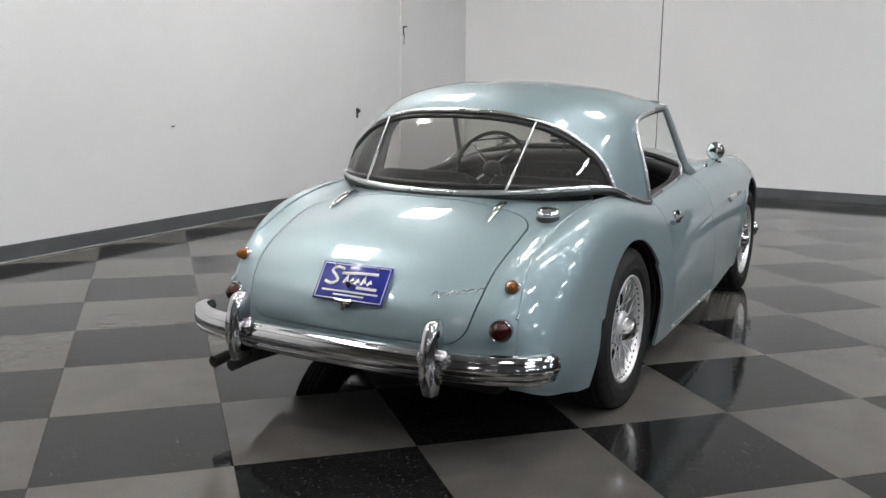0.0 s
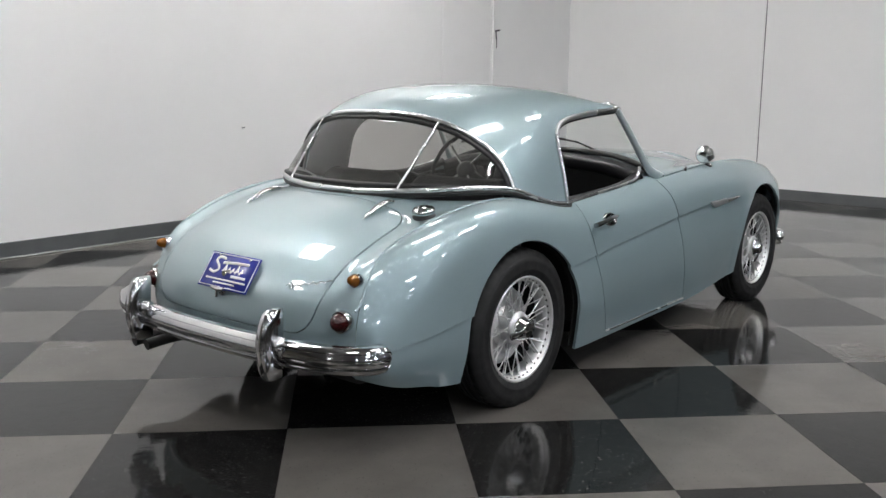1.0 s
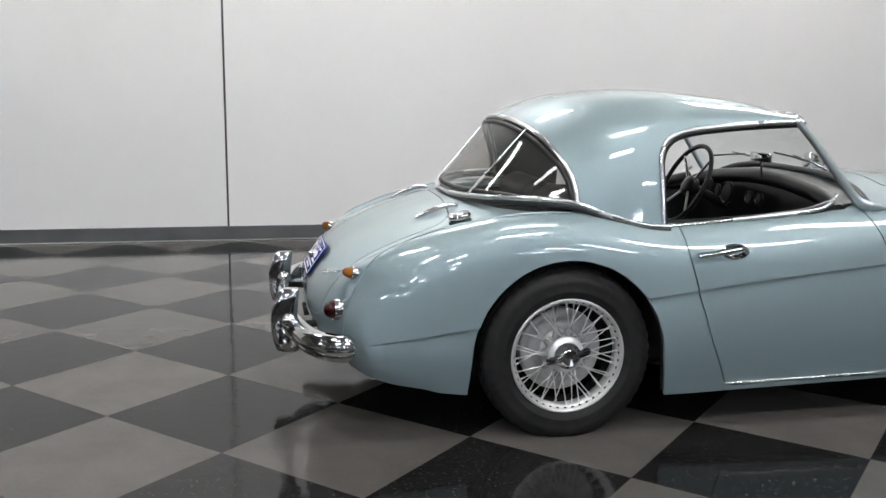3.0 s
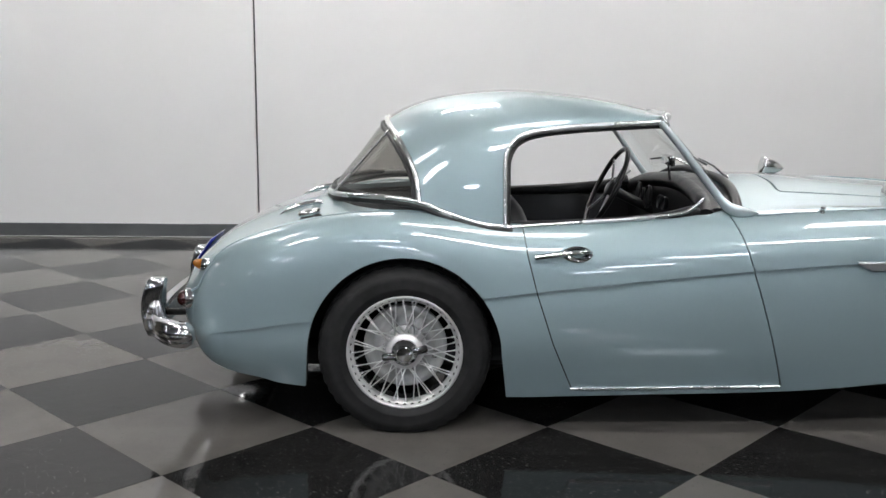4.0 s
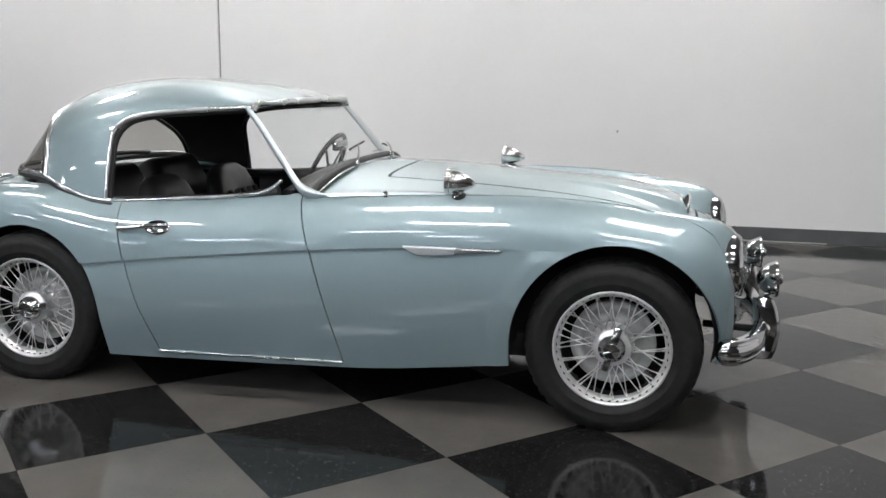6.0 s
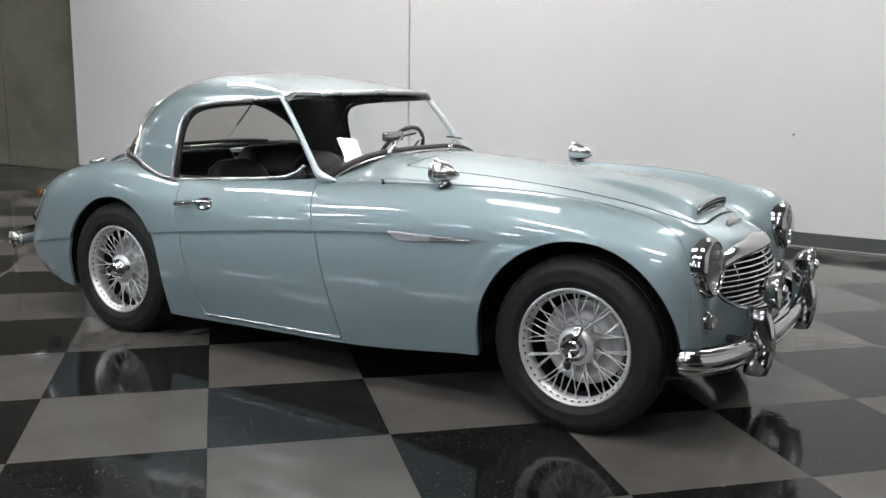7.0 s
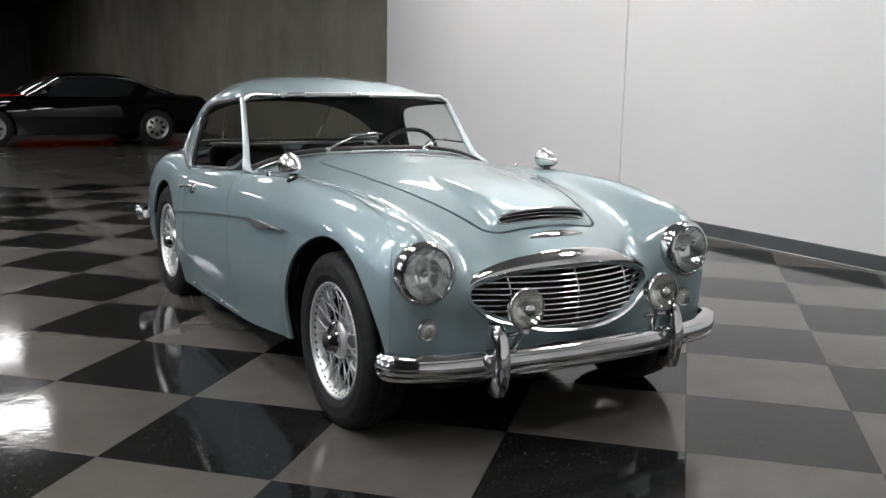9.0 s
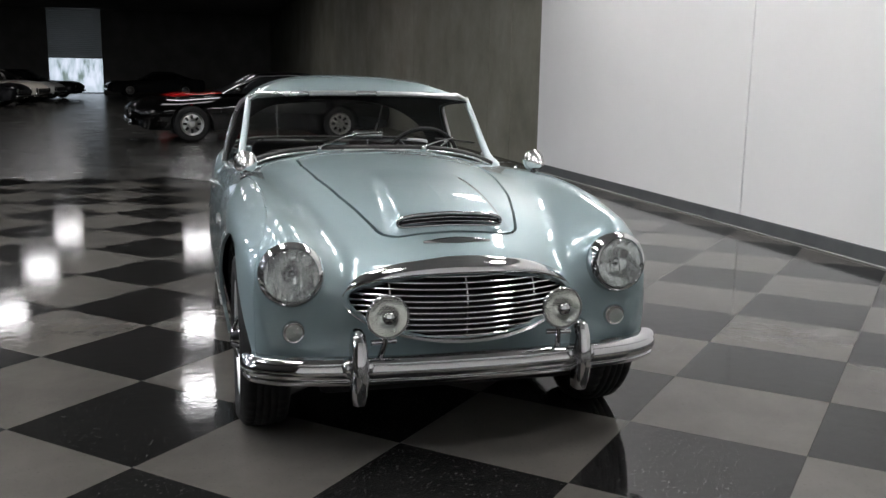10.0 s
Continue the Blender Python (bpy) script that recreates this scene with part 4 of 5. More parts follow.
# ---- bumpers ----
def bumper(name, plan, z, height, sign, label):
    """A chromed bar with two pressed grooves, swept along the plan and rounded off at its ends."""
    line = smooth_line([(x, y, z) for x, y in plan], 10)
    prof = [(-.012, -.5), (.010, -.5), (.022, -.42), (.026, -.30), (.020, -.25), (.030, -.18), (.036, 0), (.034, .18), (.026, .30), (.032, .34), (.028, .44), (.012, .5), (-.012, .5), (-.006, .30), (.008, .0), (-.006, -.30)]
    k, n = len(line), len(prof)
    verts, faces = [], []
    for i, p in enumerate(line):
        a, b = line[max(0, i - 1)], line[min(k - 1, i + 1)]
        d = (b - a).normalized()
        out = Vector((d.y, -d.x, 0)) if Vector((d.y, -d.x, 0)).x * sign > 0 else Vector((-d.y, d.x, 0))
        e = min(i, k - 1 - i) / 5
        w = 1.0 if e >= 1 else math.sqrt(max(0.06, 1 - (1 - e) ** 2))
        for q, h in prof:
            verts.append(p + out * (q * (0.35 + 0.65 * w)) + Vector((0, 0, h * height * w)))
    for i in range(k - 1):
        for j in range(n):
            faces.append((i * n + j, i * n + (j + 1) % n, (i + 1) * n + (j + 1) % n, (i + 1) * n + j))
    faces += [tuple(range(n)), tuple(reversed(range((k - 1) * n, k * n)))]
    bm = bmesh.new()
    vs_ = [bm.verts.new(q) for q in verts]
    for q in faces:
        bm.faces.new([vs_[i] for i in q])
    return part(name, bm, CHROME, car, label, sharp=50)


def overrider(x, y, z, sign, parent):
    """A tall chrome blade with a bulging middle."""
    rings = [(-.118, .012, .030, .014), (-.112, .018, .040, .021), (-.08, .024, .046, .026), (-.03, .030, .048, .030), (.02, .030, .048, .029), (.07, .022, .044, .026), (.105, .012, .038, .022), (.116, .006, .030, .014)]
    n = 20
    verts, faces = [], []
    for h, off, rx, ry in rings:
        for k in range(n):
            a = 2 * math.pi * k / n
            c, s = math.cos(a), math.sin(a)
            c, s = math.copysign(abs(c) ** 0.7, c), math.copysign(abs(s) ** 0.7, s)
            verts.append((x + sign * (off + rx * c), y + ry * s, z + h))
    for i in range(len(rings) - 1):
        for k in range(n):
            faces.append((i * n + k, i * n + (k + 1) % n, (i + 1) * n + (k + 1) % n, (i + 1) * n + k))
    faces += [tuple(reversed(range(n))), tuple(range((len(rings) - 1) * n, len(rings) * n))]
    bm = bmesh.new()
    vs_ = [bm.verts.new(q) for q in verts]
    for q in faces:
        bm.faces.new([vs_[i] for i in q])
    part("overrider", bm, CHROME, parent, "upright chrome overrider", sharp=50)
    for s in (1, -1):
        part("overrider_collar", lathe([(.020, -.006), (.030, 0), (.031, .012), (.024, .022), (.012, .026), (0, .027)], 20, pose(x + sign * 0.012, y + s * 0.026, z, -90 * s, 0, 0)), CHROME, parent)


front_bumper = bumper("front_bumper", [(1.525, -.69), (1.595, -.665), (1.655, -.56), (1.69, -.38), (1.708, -.19), (1.714, 0), (1.708, .19), (1.69, .38), (1.655, .56), (1.595, .665), (1.525, .69)], 0.318, 0.090, 1, "chrome front bumper bar")
rear_bumper = bumper("rear_bumper", [(-1.895, -.690), (-1.975, -.672), (-2.045, -.57), (-2.088, -.38), (-2.105, -.19), (-2.11, 0), (-2.105, .19), (-2.088, .38), (-2.045, .57), (-1.975, .672), (-1.895, .690)], 0.357, 0.092, -1, "chrome rear bumper bar")
for s in (1, -1):
    overrider(1.692, s * 0.368, 0.334, 1, front_bumper)
    overrider(-2.098, s * 0.378, 0.386, -1, rear_bumper)
    for p, q in (((1.50, s * .30, .32), (1.69, s * .34, .32)), ((-1.85, s * .30, .35), (-2.09, s * .35, .36))):
        part("bumper_iron", tube([p, q], 0.014, 8), UNDER, car)

# ---- lamps ----
FWD, AFT = (0, 90, 0), (0, -90, 0)
for s in (1, -1):
    hl = new("headlight")
    hl.parent = car
    hl["label"] = "round headlight in a chrome rim"
    hl.matrix_basis = pose(1.578, s * 0.556, 0.608, 0, 86, s * 3)
    part("headlight_rim", lathe([(.100, -.045), (.104, -.030), (.105, -.006), (.102, .010), (.094, .022), (.086, .026), (.083, .022), (.084, .010)], 48, caps=False), CHROME, hl, "chrome rim")
    part("headlight_bowl", lathe([(.083, .012), (.070, -.018), (.048, -.040), (.018, -.050), (0, -.050)], 40, caps=False), HEAD_BOWL, hl, "silvered bowl")
    part("headlight_bulb", lathe([(.010, -.05), (.012, -.02), (.016, -.012), (.010, -.004), (0, -.002)], 16), CHROME, hl)
    part("headlight_lens", lathe([(.084, .018), (.078, .027), (.062, .036), (.036, .042), (0, .044)], 40, caps=False), LENS, hl, "ribbed clear glass")
    part("headlight_shell", lathe([(.088, -.13), (.100, -.06), (.103, -.028)], 40, caps=False), PAINT, hl, "blue shell")
    sl = new("side_light")
    sl.parent = car
    sl["label"] = "small round clear side light in a chrome ring"
    p, n = end_at(s * 0.552, 0.425, 1)
    sl.matrix_basis = facing(p, n.lerp(Vector((1, 0, 0)), 0.5))
    part("side_light_ring", lathe([(.035, -.012), (.037, .006), (.033, .013), (.028, .011)], 28, caps=False), CHROME, sl)
    part("side_light_bowl", lathe([(.029, .006), (.018, -.001), (0, -.004)], 24, caps=False), HEAD_BOWL, sl)
    part("side_light_lens", lathe([(.028, .002), (.0275, .018), (.022, .031), (.012, .039), (0, .041)], 28), PEARL, sl, "milky lens")
    fog = new("fog_light")
    fog.parent = car
    fog["label"] = "round chrome fog lamp on a bracket"
    fog.matrix_basis = pose(1.745, s * 0.285, 0.503, 0, 88, 0)
    part("fog_light_shell", lathe([(0, -.062), (.018, -.060), (.040, -.045), (.058, -.020), (.066, .002), (.069, .008), (.066, .014), (.061, .014)], 40, caps=False), CHROME, fog)
    part("fog_light_bowl", lathe([(.061, .008), (.045, -.018), (.02, -.034), (0, -.036)], 32, caps=False), FOG_BOWL, fog)
    part("fog_light_lens", lathe([(.062, .012), (.054, .017), (.030, .021), (0, .022)], 32, caps=False), LENS, fog, "ribbed clear glass")
    part("fog_light_boss", lathe([(.019, .018), (.020, .026), (.014, .033), (0, .035)], 20), CHROME, fog, "round centre shield")
    part("fog_light_bracket", join(tube([(1.725, s * .285, .445), (1.72, s * .287, .41), (1.69, s * .30, .345)], .010, 8), tube([(1.71, s * .25, .415), (1.72, s * .33, .415)], .009, 8)), CHROME, car, "chrome lamp bracket")

    for (x, y, z, r, mat, label) in ((-1.885, .537, .583, .0215, AMBER, "amber indicator lamp in a chrome ring"), (-1.965, .530, .455, .034, RED, "round dark red tail lamp in a chrome ring")):
        p, n = end_at(s * y, z, -1)
        tl = new("indicator_lamp" if mat is AMBER else "tail_lamp")
        tl.parent = car
        tl["label"] = label
        tl.matrix_basis = facing(p, n.lerp(Vector((-1, 0, 0)), 0.6))
        part("lamp_ring", lathe([(r * 1.12, -.016), (r * 1.14, .006), (r * 1.04, .013), (r * .92, .012)], 28, caps=False), CHROME, tl)
        part("lamp_lens", lathe([(r * .94, .004), (r * .9, .020), (r * .66, .036), (r * .3, .043), (0, .044)], 28), mat, tl, "domed lens")


# ---- grille ----
def nose_x(y, z):
    return lerp(z, (.38, .46, .53, .60, .645, .68), (1.664, 1.672, 1.67, 1.632, 1.60, 1.56)) - 0.81 * y * y


ZC = 0.520
rim_v, rim_f = [], []
N = 96
for k in range(N):
    a = 2 * math.pi * k / N
    c, s = math.cos(a), math.sin(a)
    h = 0.085 if s > 0 else 0.130
    wide = 0.013 + 0.034 * max(0, s) ** 1.3
    for grow, lift in ((-.004, -.045), (-.004, .002), (.004, .010), (wide * .5, .013), (wide - .004, .009), (wide, -.006)):
        y, z = (0.385 + grow) * c, ZC + (h + grow) * s
        rim_v.append((nose_x(y, z) + lift, y, z))
for k in range(N):
    for j in range(5):
        k2 = (k + 1) % N
        rim_f.append((k * 6 + j, k2 * 6 + j, k2 * 6 + j + 1, k * 6 + j + 1))
grille = part("grille", (rim_v, rim_f), CHROME, car, "oval chrome grille surround with a broad brow", sharp=60)
z = ZC - 0.118
while z < ZC + 0.078:
    h = 0.085 if z > ZC else 0.130
    half = 0.385 * math.sqrt(max(0, 1 - ((z - ZC) / h) ** 2)) - 0.004
    if half > 0.05:
        pts = [(nose_x(half * t / 10, z) - 0.016, half * t / 10, z) for t in range(-10, 11)]
        part("grille_bar", tube(pts, 0.0050, 8, flat=0.85), CHROME, grille, "thin chrome bar")
    z += 0.0188
for y in (-.245, 0, .245):
    h0, h1 = 0.130 * math.sqrt(1 - (y / .38) ** 2), 0.085 * math.sqrt(1 - (y / .38) ** 2)
    pts = [(nose_x(y, ZC - h0 + (h0 + h1) * t / 8) - 0.021, y, ZC - h0 + (h0 + h1) * t / 8) for t in range(9)]
    part("grille_upright", tube(pts, 0.0042, 8), CHROME, grille, "chrome upright")
# black backing pan gives the shade behind the bars
back = [(nose_x(.4 * math.cos(a), ZC + .12 * math.sin(a)) - 0.12, .40 * math.cos(a), ZC + .14 * math.sin(a)) for a in np.linspace(0, 2 * math.pi, 40, endpoint=False)]
front = [(x + 0.05, y, z) for x, y, z in back]
part("grille_backing", (back + front, [tuple(range(40))] + [(k, (k + 1) % 40, 40 + (k + 1) % 40, 40 + k) for k in range(40)]), UNDER, grille, "black backing for the shade inside the opening")

# ---- bonnet fittings ----
def bonnet_at(x, y):
    p, n = top_at(x, y)
    return p + Vector((0, 0, scoop_lift(x, y))), n


mouth = []
for k in range(48):
    a = 2 * math.pi * k / 48
    c, s = math.cos(a), math.sin(a)
    y = 0.182 * math.copysign(abs(c) ** 0.42, c)
    base_z = top_at(1.425, y)[0].z
    mouth.append((1.432 - 0.25 * y * y + 0.004 * s, y, base_z + 0.024 + 0.021 * math.copysign(abs(s) ** 0.6, s)))
part("scoop_frame", tube(mouth, 0.0058, 8, closed=True), CHROME, bonnet, "chrome scoop mouth")
# flat black face across the mouth puts its inner shade into colour
part("scoop_well", ([(x - 0.002, y, z) for x, y, z in mouth], [tuple(range(48))]), UNDER, bonnet, "black backing for the shade inside the opening")
for k in range(2):
    pts = [(1.435 - 0.25 * y * y, y, top_at(1.425, y)[0].z + 0.018 + 0.013 * k) for y in np.linspace(-.168, .168, 15)]
    part("scoop_bar", tube(pts, 0.0022, 6), CHROME, bonnet)
badge = []
for y, w in ((-.115, .002), (-.07, .011), (-.03, .014), (0, .017), (.03, .014), (.07, .011), (.115, .002)):
    badge.append((y, w))
bv, bf = [], []
for y, w in badge:
    for d, l in ((-w, .001), (-w * .5, .007), (w * .5, .007), (w, .001)):
        p, n = top_at(1.512 + d, y)
        bv.append(p + n * l)
for i in range(len(badge) - 1):
    for j in range(3):
        bf.append((i * 4 + j, i * 4 + j + 1, i * 4 + 5 + j, i * 4 + 4 + j))
part("nose_badge", (bv, bf), CHROME, car, "small winged chrome badge")

# ---- wing mirrors, flashes, handles ----
for s in (1, -1):
    foot, n = top_at(0.607, s * 0.626)
    wm = new("wing_mirror")
    wm.parent = car
    wm["label"] = "chrome bullet-shaped wing mirror"
    wm.matrix_basis = pose(0.566, foot.y, foot.z + 0.054, 0, 96, 0)
    part("mirror_shell", lathe([(.046, -.004), (.048, .002), (.047, .010), (.041, .013), (.041, .024), (.037, .046), (.028, .070), (.015, .092), (.006, .102), (0, .103)], 32), SATIN, wm)
    part("mirror_glass", lathe([(.044, -.003), (.040, -.0065), (.024, -.012), (.01, -.0138), (0, -.014)], 32), REFLECTOR, wm, "round mirror glass")
    part("mirror_stem", lathe([(.022, -.058), (.022, -.050), (.012, -.044), (.010, -.03)], 20, pose(0, 0, .044, 0, -90, 0)), CHROME, wm)
    part("mirror_foot", lathe([(.026, -.004), (.026, .004), (.018, .008)], 24, facing(foot, n)), RUBBER, car)
    p, n = top_at(0.334, s * 0.628)
    part("washer_stud", lathe([(.010, -.002), (.010, .006), (.006, .010), (.008, .018), (0, .020)], 16, facing(p, n)), CHROME, car)
    # pointed flash behind the front wheel
    fv, ff = [], []
    outline = [(.428, .008), (.445, -.002), (.480, -.017), (.52, -.016), (.60, -.009), (.70, .000), (.785, .008)]
    for x, lo in outline:
        for h, l in ((lo - .002, .000), (lo, .0075), (.008, .008), (.0115, .006), (.014, .000)):
            p, n = side_at(x, 0.629 + h)
            p = p + n * l
            fv.append((p.x, s * p.y, p.z))
    for i in range(len(outline) - 1):
        for j in range(4):
            ff.append((i * 5 + j, i * 5 + 5 + j, i * 5 + 6 + j, i * 5 + 1 + j))
    part("flash", (fv, ff if s < 0 else [tuple(reversed(q)) for q in ff]), TRIM, car, "pointed bright flash on the wing", sharp=25)
door_obs = {1: doors[1], -1: doors[0]}
for s in (1, -1):
    p, n = side_at(-0.55, 0.660)
    q = Vector((p.x, s * p.y, p.z))
    m = Vector((n.x, s * n.y, n.z))
    esc = lathe([(.042, -.004), (.042, .003), (.036, .006), (.028, .0), (0, -.002)], 32)
    part("handle_plate", moved(([(v[0] * 1.25, v[1] * .7, v[2]) for v in esc[0]], esc[1]), Matrix.Translation(q) @ m.to_track_quat("Z", "X").to_matrix().to_4x4() @ pose(0, 0, 0, 0, 0, 90)), CHROME, door_obs[s], "oval chrome plate")
    lever = []
    for x, z, l in ((-.505, .666, .004), (-.525, .664, .020), (-.57, .659, .026), (-.63, .652, .026), (-.70, .645, .020)):
        p, n = side_at(x, z)
        p = p + n * l
        lever.append((p.x, s * p.y, p.z))
    part("door_handle", tube(smooth_line(lever, 5), 0.0125, 12, flat=0.75, taper=lambda t: 0.75 + 0.35 * t), CHROME, door_obs[s], "chrome lever handle")
    sill = []
    for k in range(17):
        x = -0.56 + 0.75 * k / 16
        p, n = side_at(x, 0.175 + 0.016 * (x + 0.56))
        p = p + n * 0.003
        sill.append((p.x, s * p.y, p.z))
    part("sill_trim", tube(sill, 0.004, 8), TRIM, car, "bright strip under the door")
    belt = []
    for x, y, z in ((-.775, .646, .738), (-.68, .640, .744), (-.5, .634, .757), (-.32, .630, .770), (-.18, .626, .786), (-.125, .615, .806), (-.085, .600, .838)):
        belt.append((x, s * y, z + 0.006))
    part("door_top_trim", tube(smooth_line(belt, 6), 0.0075, 8), TRIM, car, "bright strip along the door top")

# ---- tail fittings ----
p, n = top_at(-1.503, -0.497)
cap = new("fuel_cap")
cap.parent = car
cap["label"] = "round chrome fuel filler cap"
cap.matrix_basis = facing(p, n)
part("cap_neck", lathe([(.042, -.006), (.042, .006), (.036, .010), (.033, .018)], 32), RUBBER, cap)
part("cap_lid", lathe([(.034, .014), (.041, .018), (.042, .028), (.036, .034), (.014, .038), (0, .039)], 32), CHROME, cap)
for s in (1, -1):
    a0, a1 = Vector((-1.478, s * 0.318, 0)), Vector((-1.640, s * 0.330, 0))
    pts = []
    for t in range(13):
        q = a0.lerp(a1, t / 12)
        p, n = top_at(q.x, q.y)
        pts.append(p + n * (0.004 + 0.012 * math.sin(math.pi * (t / 12) ** 0.7)))
    part("boot_hinge", tube(pts, 0.019, 12, flat=0.75, taper=lambda t: max(0.12, (1 - t) ** 0.6 * (0.55 + 1.1 * t))), CHROME, boot, "teardrop chrome hinge")
m = Matrix.Translation((-1.994, -0.004, 0.556)) @ pose(0, 0, 0, 0, 0, -90) @ pose(0, 0, 0, 90 - 35, 0, 0)
plate = new("display_plate")
plate.parent = car
plate["label"] = "blue display plate with white lettering shapes"
plate.matrix_basis = m
part("plate_panel", rbox(.276, .138, .004, .0019, 1), BLUE, plate)
rim_pts = [(sx * .130, sy * .062, .0028) for sx, sy in ((-1, -1), (1, -1), (1, 1), (-1, 1))]
part("plate_border", tube([Vector(a).lerp(Vector(b), t / 4) for a, b in zip(rim_pts, rim_pts[1:] + rim_pts[:1]) for t in range(4)], 0.0016, 6, closed=True), WHITE, plate)
big_s = smooth_line([(-.045, .046, 0), (-.075, .050, 0), (-.092, .036, 0), (-.072, .020, 0), (-.060, .004, 0), (-.080, -.010, 0), (-.108, -.004, 0)], 6)
strokes = [big_s]
for x in (-.035, -.012, .010, .034, .058):
    strokes.append([(x, -.004, 0), (x + .012, .026 if x in (-.035, .034) else .014, 0), (x + .014, .002, 0)])
strokes.append([(-.05, .030, 0), (.02, .036, 0), (.09, .038, 0)])
part("plate_script", moved(join(*[tube(q, .0052, 6, flat=.5) for q in strokes]), pose(0, 0, .003)), WHITE, plate, "white script mark")
for y, x0, x1, w in ((-.016, .02, .10, .005), (-.034, -.11, .11, .0032), (-.047, -.06, .06, .0028)):
    part("plate_bar", rbox(x1 - x0, w * 2, .002, .0005, 1, pose((x0 + x1) / 2, y, .0026)), WHITE, plate)
for sx in (-1, 1):
    part("plate_bolt", lathe([(.005, 0), (.005, .003), (0, .004)], 12, pose(sx * .085, .057, .002)), CHROME, plate)
part("plate_bracket", tube([(-2.02, -.004, .555), (-1.95, -.004, .555)], .010, 8), CHROME, car)
p, n = end_at(0, 0.492, -1)
part("boot_handle", join(lathe([(.018, -.002), (.018, .006), (.008, .010), (.008, .026)], 20, facing(p, n)), tube([p + n * .026 + Vector((0, -.032, .004)), p + n * .030, p + n * .026 + Vector((0, .032, .004))], .008, 8), tube([p + n * .03, p + n * .034 + Vector((0, 0, -.03))], .006, 8)), CHROME, boot, "chrome boot handle")
script = []
for k in range(81):
    t = k / 80
    y, z = -0.300 - 0.150 * t + 0.004 * math.cos(t * 34), 0.544 + 0.026 * t + (0.010 if t < 0.18 else 0.0045) * math.sin(t * 34)
    p, n = end_at(y, z, -1)
    script.append(p + n * 0.004)
part("boot_script", tube(script, 0.0019, 6), CHROME, boot, "chrome script badge")

# ---- wipers ----
for y0, dy in ((-0.250, 0.24), (0.235, 0.22)):
    s0 = y0 / 0.597
    piv = screen(s0, -0.04) + Vector((0.028, 0, 0.006))
    wp = new("wiper")
    wp.parent = car
    wp["label"] = "thin chrome windscreen wiper"
    part("wiper_pivot", lathe([(.014, -.016), (.014, 0), (.010, .012), (0, .016)], 16, facing(piv, (0.5, 0, 0.87))), CHROME, wp)
    tip = screen((y0 + dy * 0.75) / 0.58, 0.17) + Vector((0.016, 0, 0.014))
    part("wiper_arm", tube([piv + Vector((0.004, 0, 0.008)), piv.lerp(tip, 0.5) + Vector((0.008, 0, 0.010)), tip], 0.0035, 8, taper=lambda t: 1.5 - 0.7 * t), CHROME, wp)
    b0, b1 = screen((y0 + dy * 0.30) / 0.58, 0.13) + Vector((0.008, 0, 0.008)), screen((y0 + dy * 1.25) / 0.58, 0.20) + Vector((0.008, 0, 0.008))
    part("wiper_blade", tube([b0, b0.lerp(b1, 0.5) + Vector((0.002, 0, 0.002)), b1], 0.0045, 6), RUBBER, wp, "black wiper blade")

# ---- cabin ----
cabin = new("cabin")
cabin.parent = car
cabin["label"] = "black trimmed cabin"
part("cabin_floor", slab(-1.25, 0.5, -0.60, 0.60, 0.24, 0.29, 0.01), CARPET, cabin)
part("tunnel", rbox(1.5, 0.24, 0.26, 0.06, 3, pose(-0.35, 0, 0.40)), CARPET, cabin)
for s in (1, -1):
    part("door_card", rbox(0.80, 0.03, 0.42, 0.012, 2, pose(-0.33, s * 0.632, 0.52)), LEATHER, cabin, "black door card")
    part("door_capping", tube(smooth_line([(-.80, s * .615, .735), (-.5, s * .610, .748), (-.25, s * .606, .768), (-.10, s * .590, .80)], 6), 0.024, 10), LEATHER, cabin, "black padded door top")
part("rear_bulkhead", rbox(0.05, 1.12, 0.44, 0.02, 2, pose(-0.98, 0, 0.53, 0, -12, 0)), LEATHER, cabin)
shelf_v, shelf_f = [], []
for i, x in enumerate((-0.95, -1.10, -1.22, -1.34, -1.45)):
    half = lerp(x, (-1.46, -1.445, -1.40, -1.345, -1.28, -1.19, -1.09, -0.98, -0.8), (0.05, 0.21, 0.36, 0.45, 0.505, 0.56, 0.60, 0.615, 0.62))
    for k in range(11):
        y = half * (k / 5 - 1)
        shelf_v.append((x, y, 0.725 + 0.02 * math.cos(math.pi * k / 10 - math.pi / 2) + 0.03 * i / 4))
for i in range(4):
    for k in range(10):
        shelf_f.append((i * 11 + k, i * 11 + k + 1, i * 11 + 12 + k, i * 11 + 11 + k))
low_v = [(x, y, z - 0.03) for x, y, z in shelf_v]
part("rear_shelf", join((shelf_v, shelf_f), (low_v, shelf_f)), CARPET, cabin, "black carpeted rear shelf")
for s in (1, -1):
    part("rear_squab", rbox(0.13, 0.44, 0.22, 0.05, 4, pose(-1.02, s * 0.27, 0.735, 0, -32, 0)), LEATHER, cabin, "creased black leather rear squab")


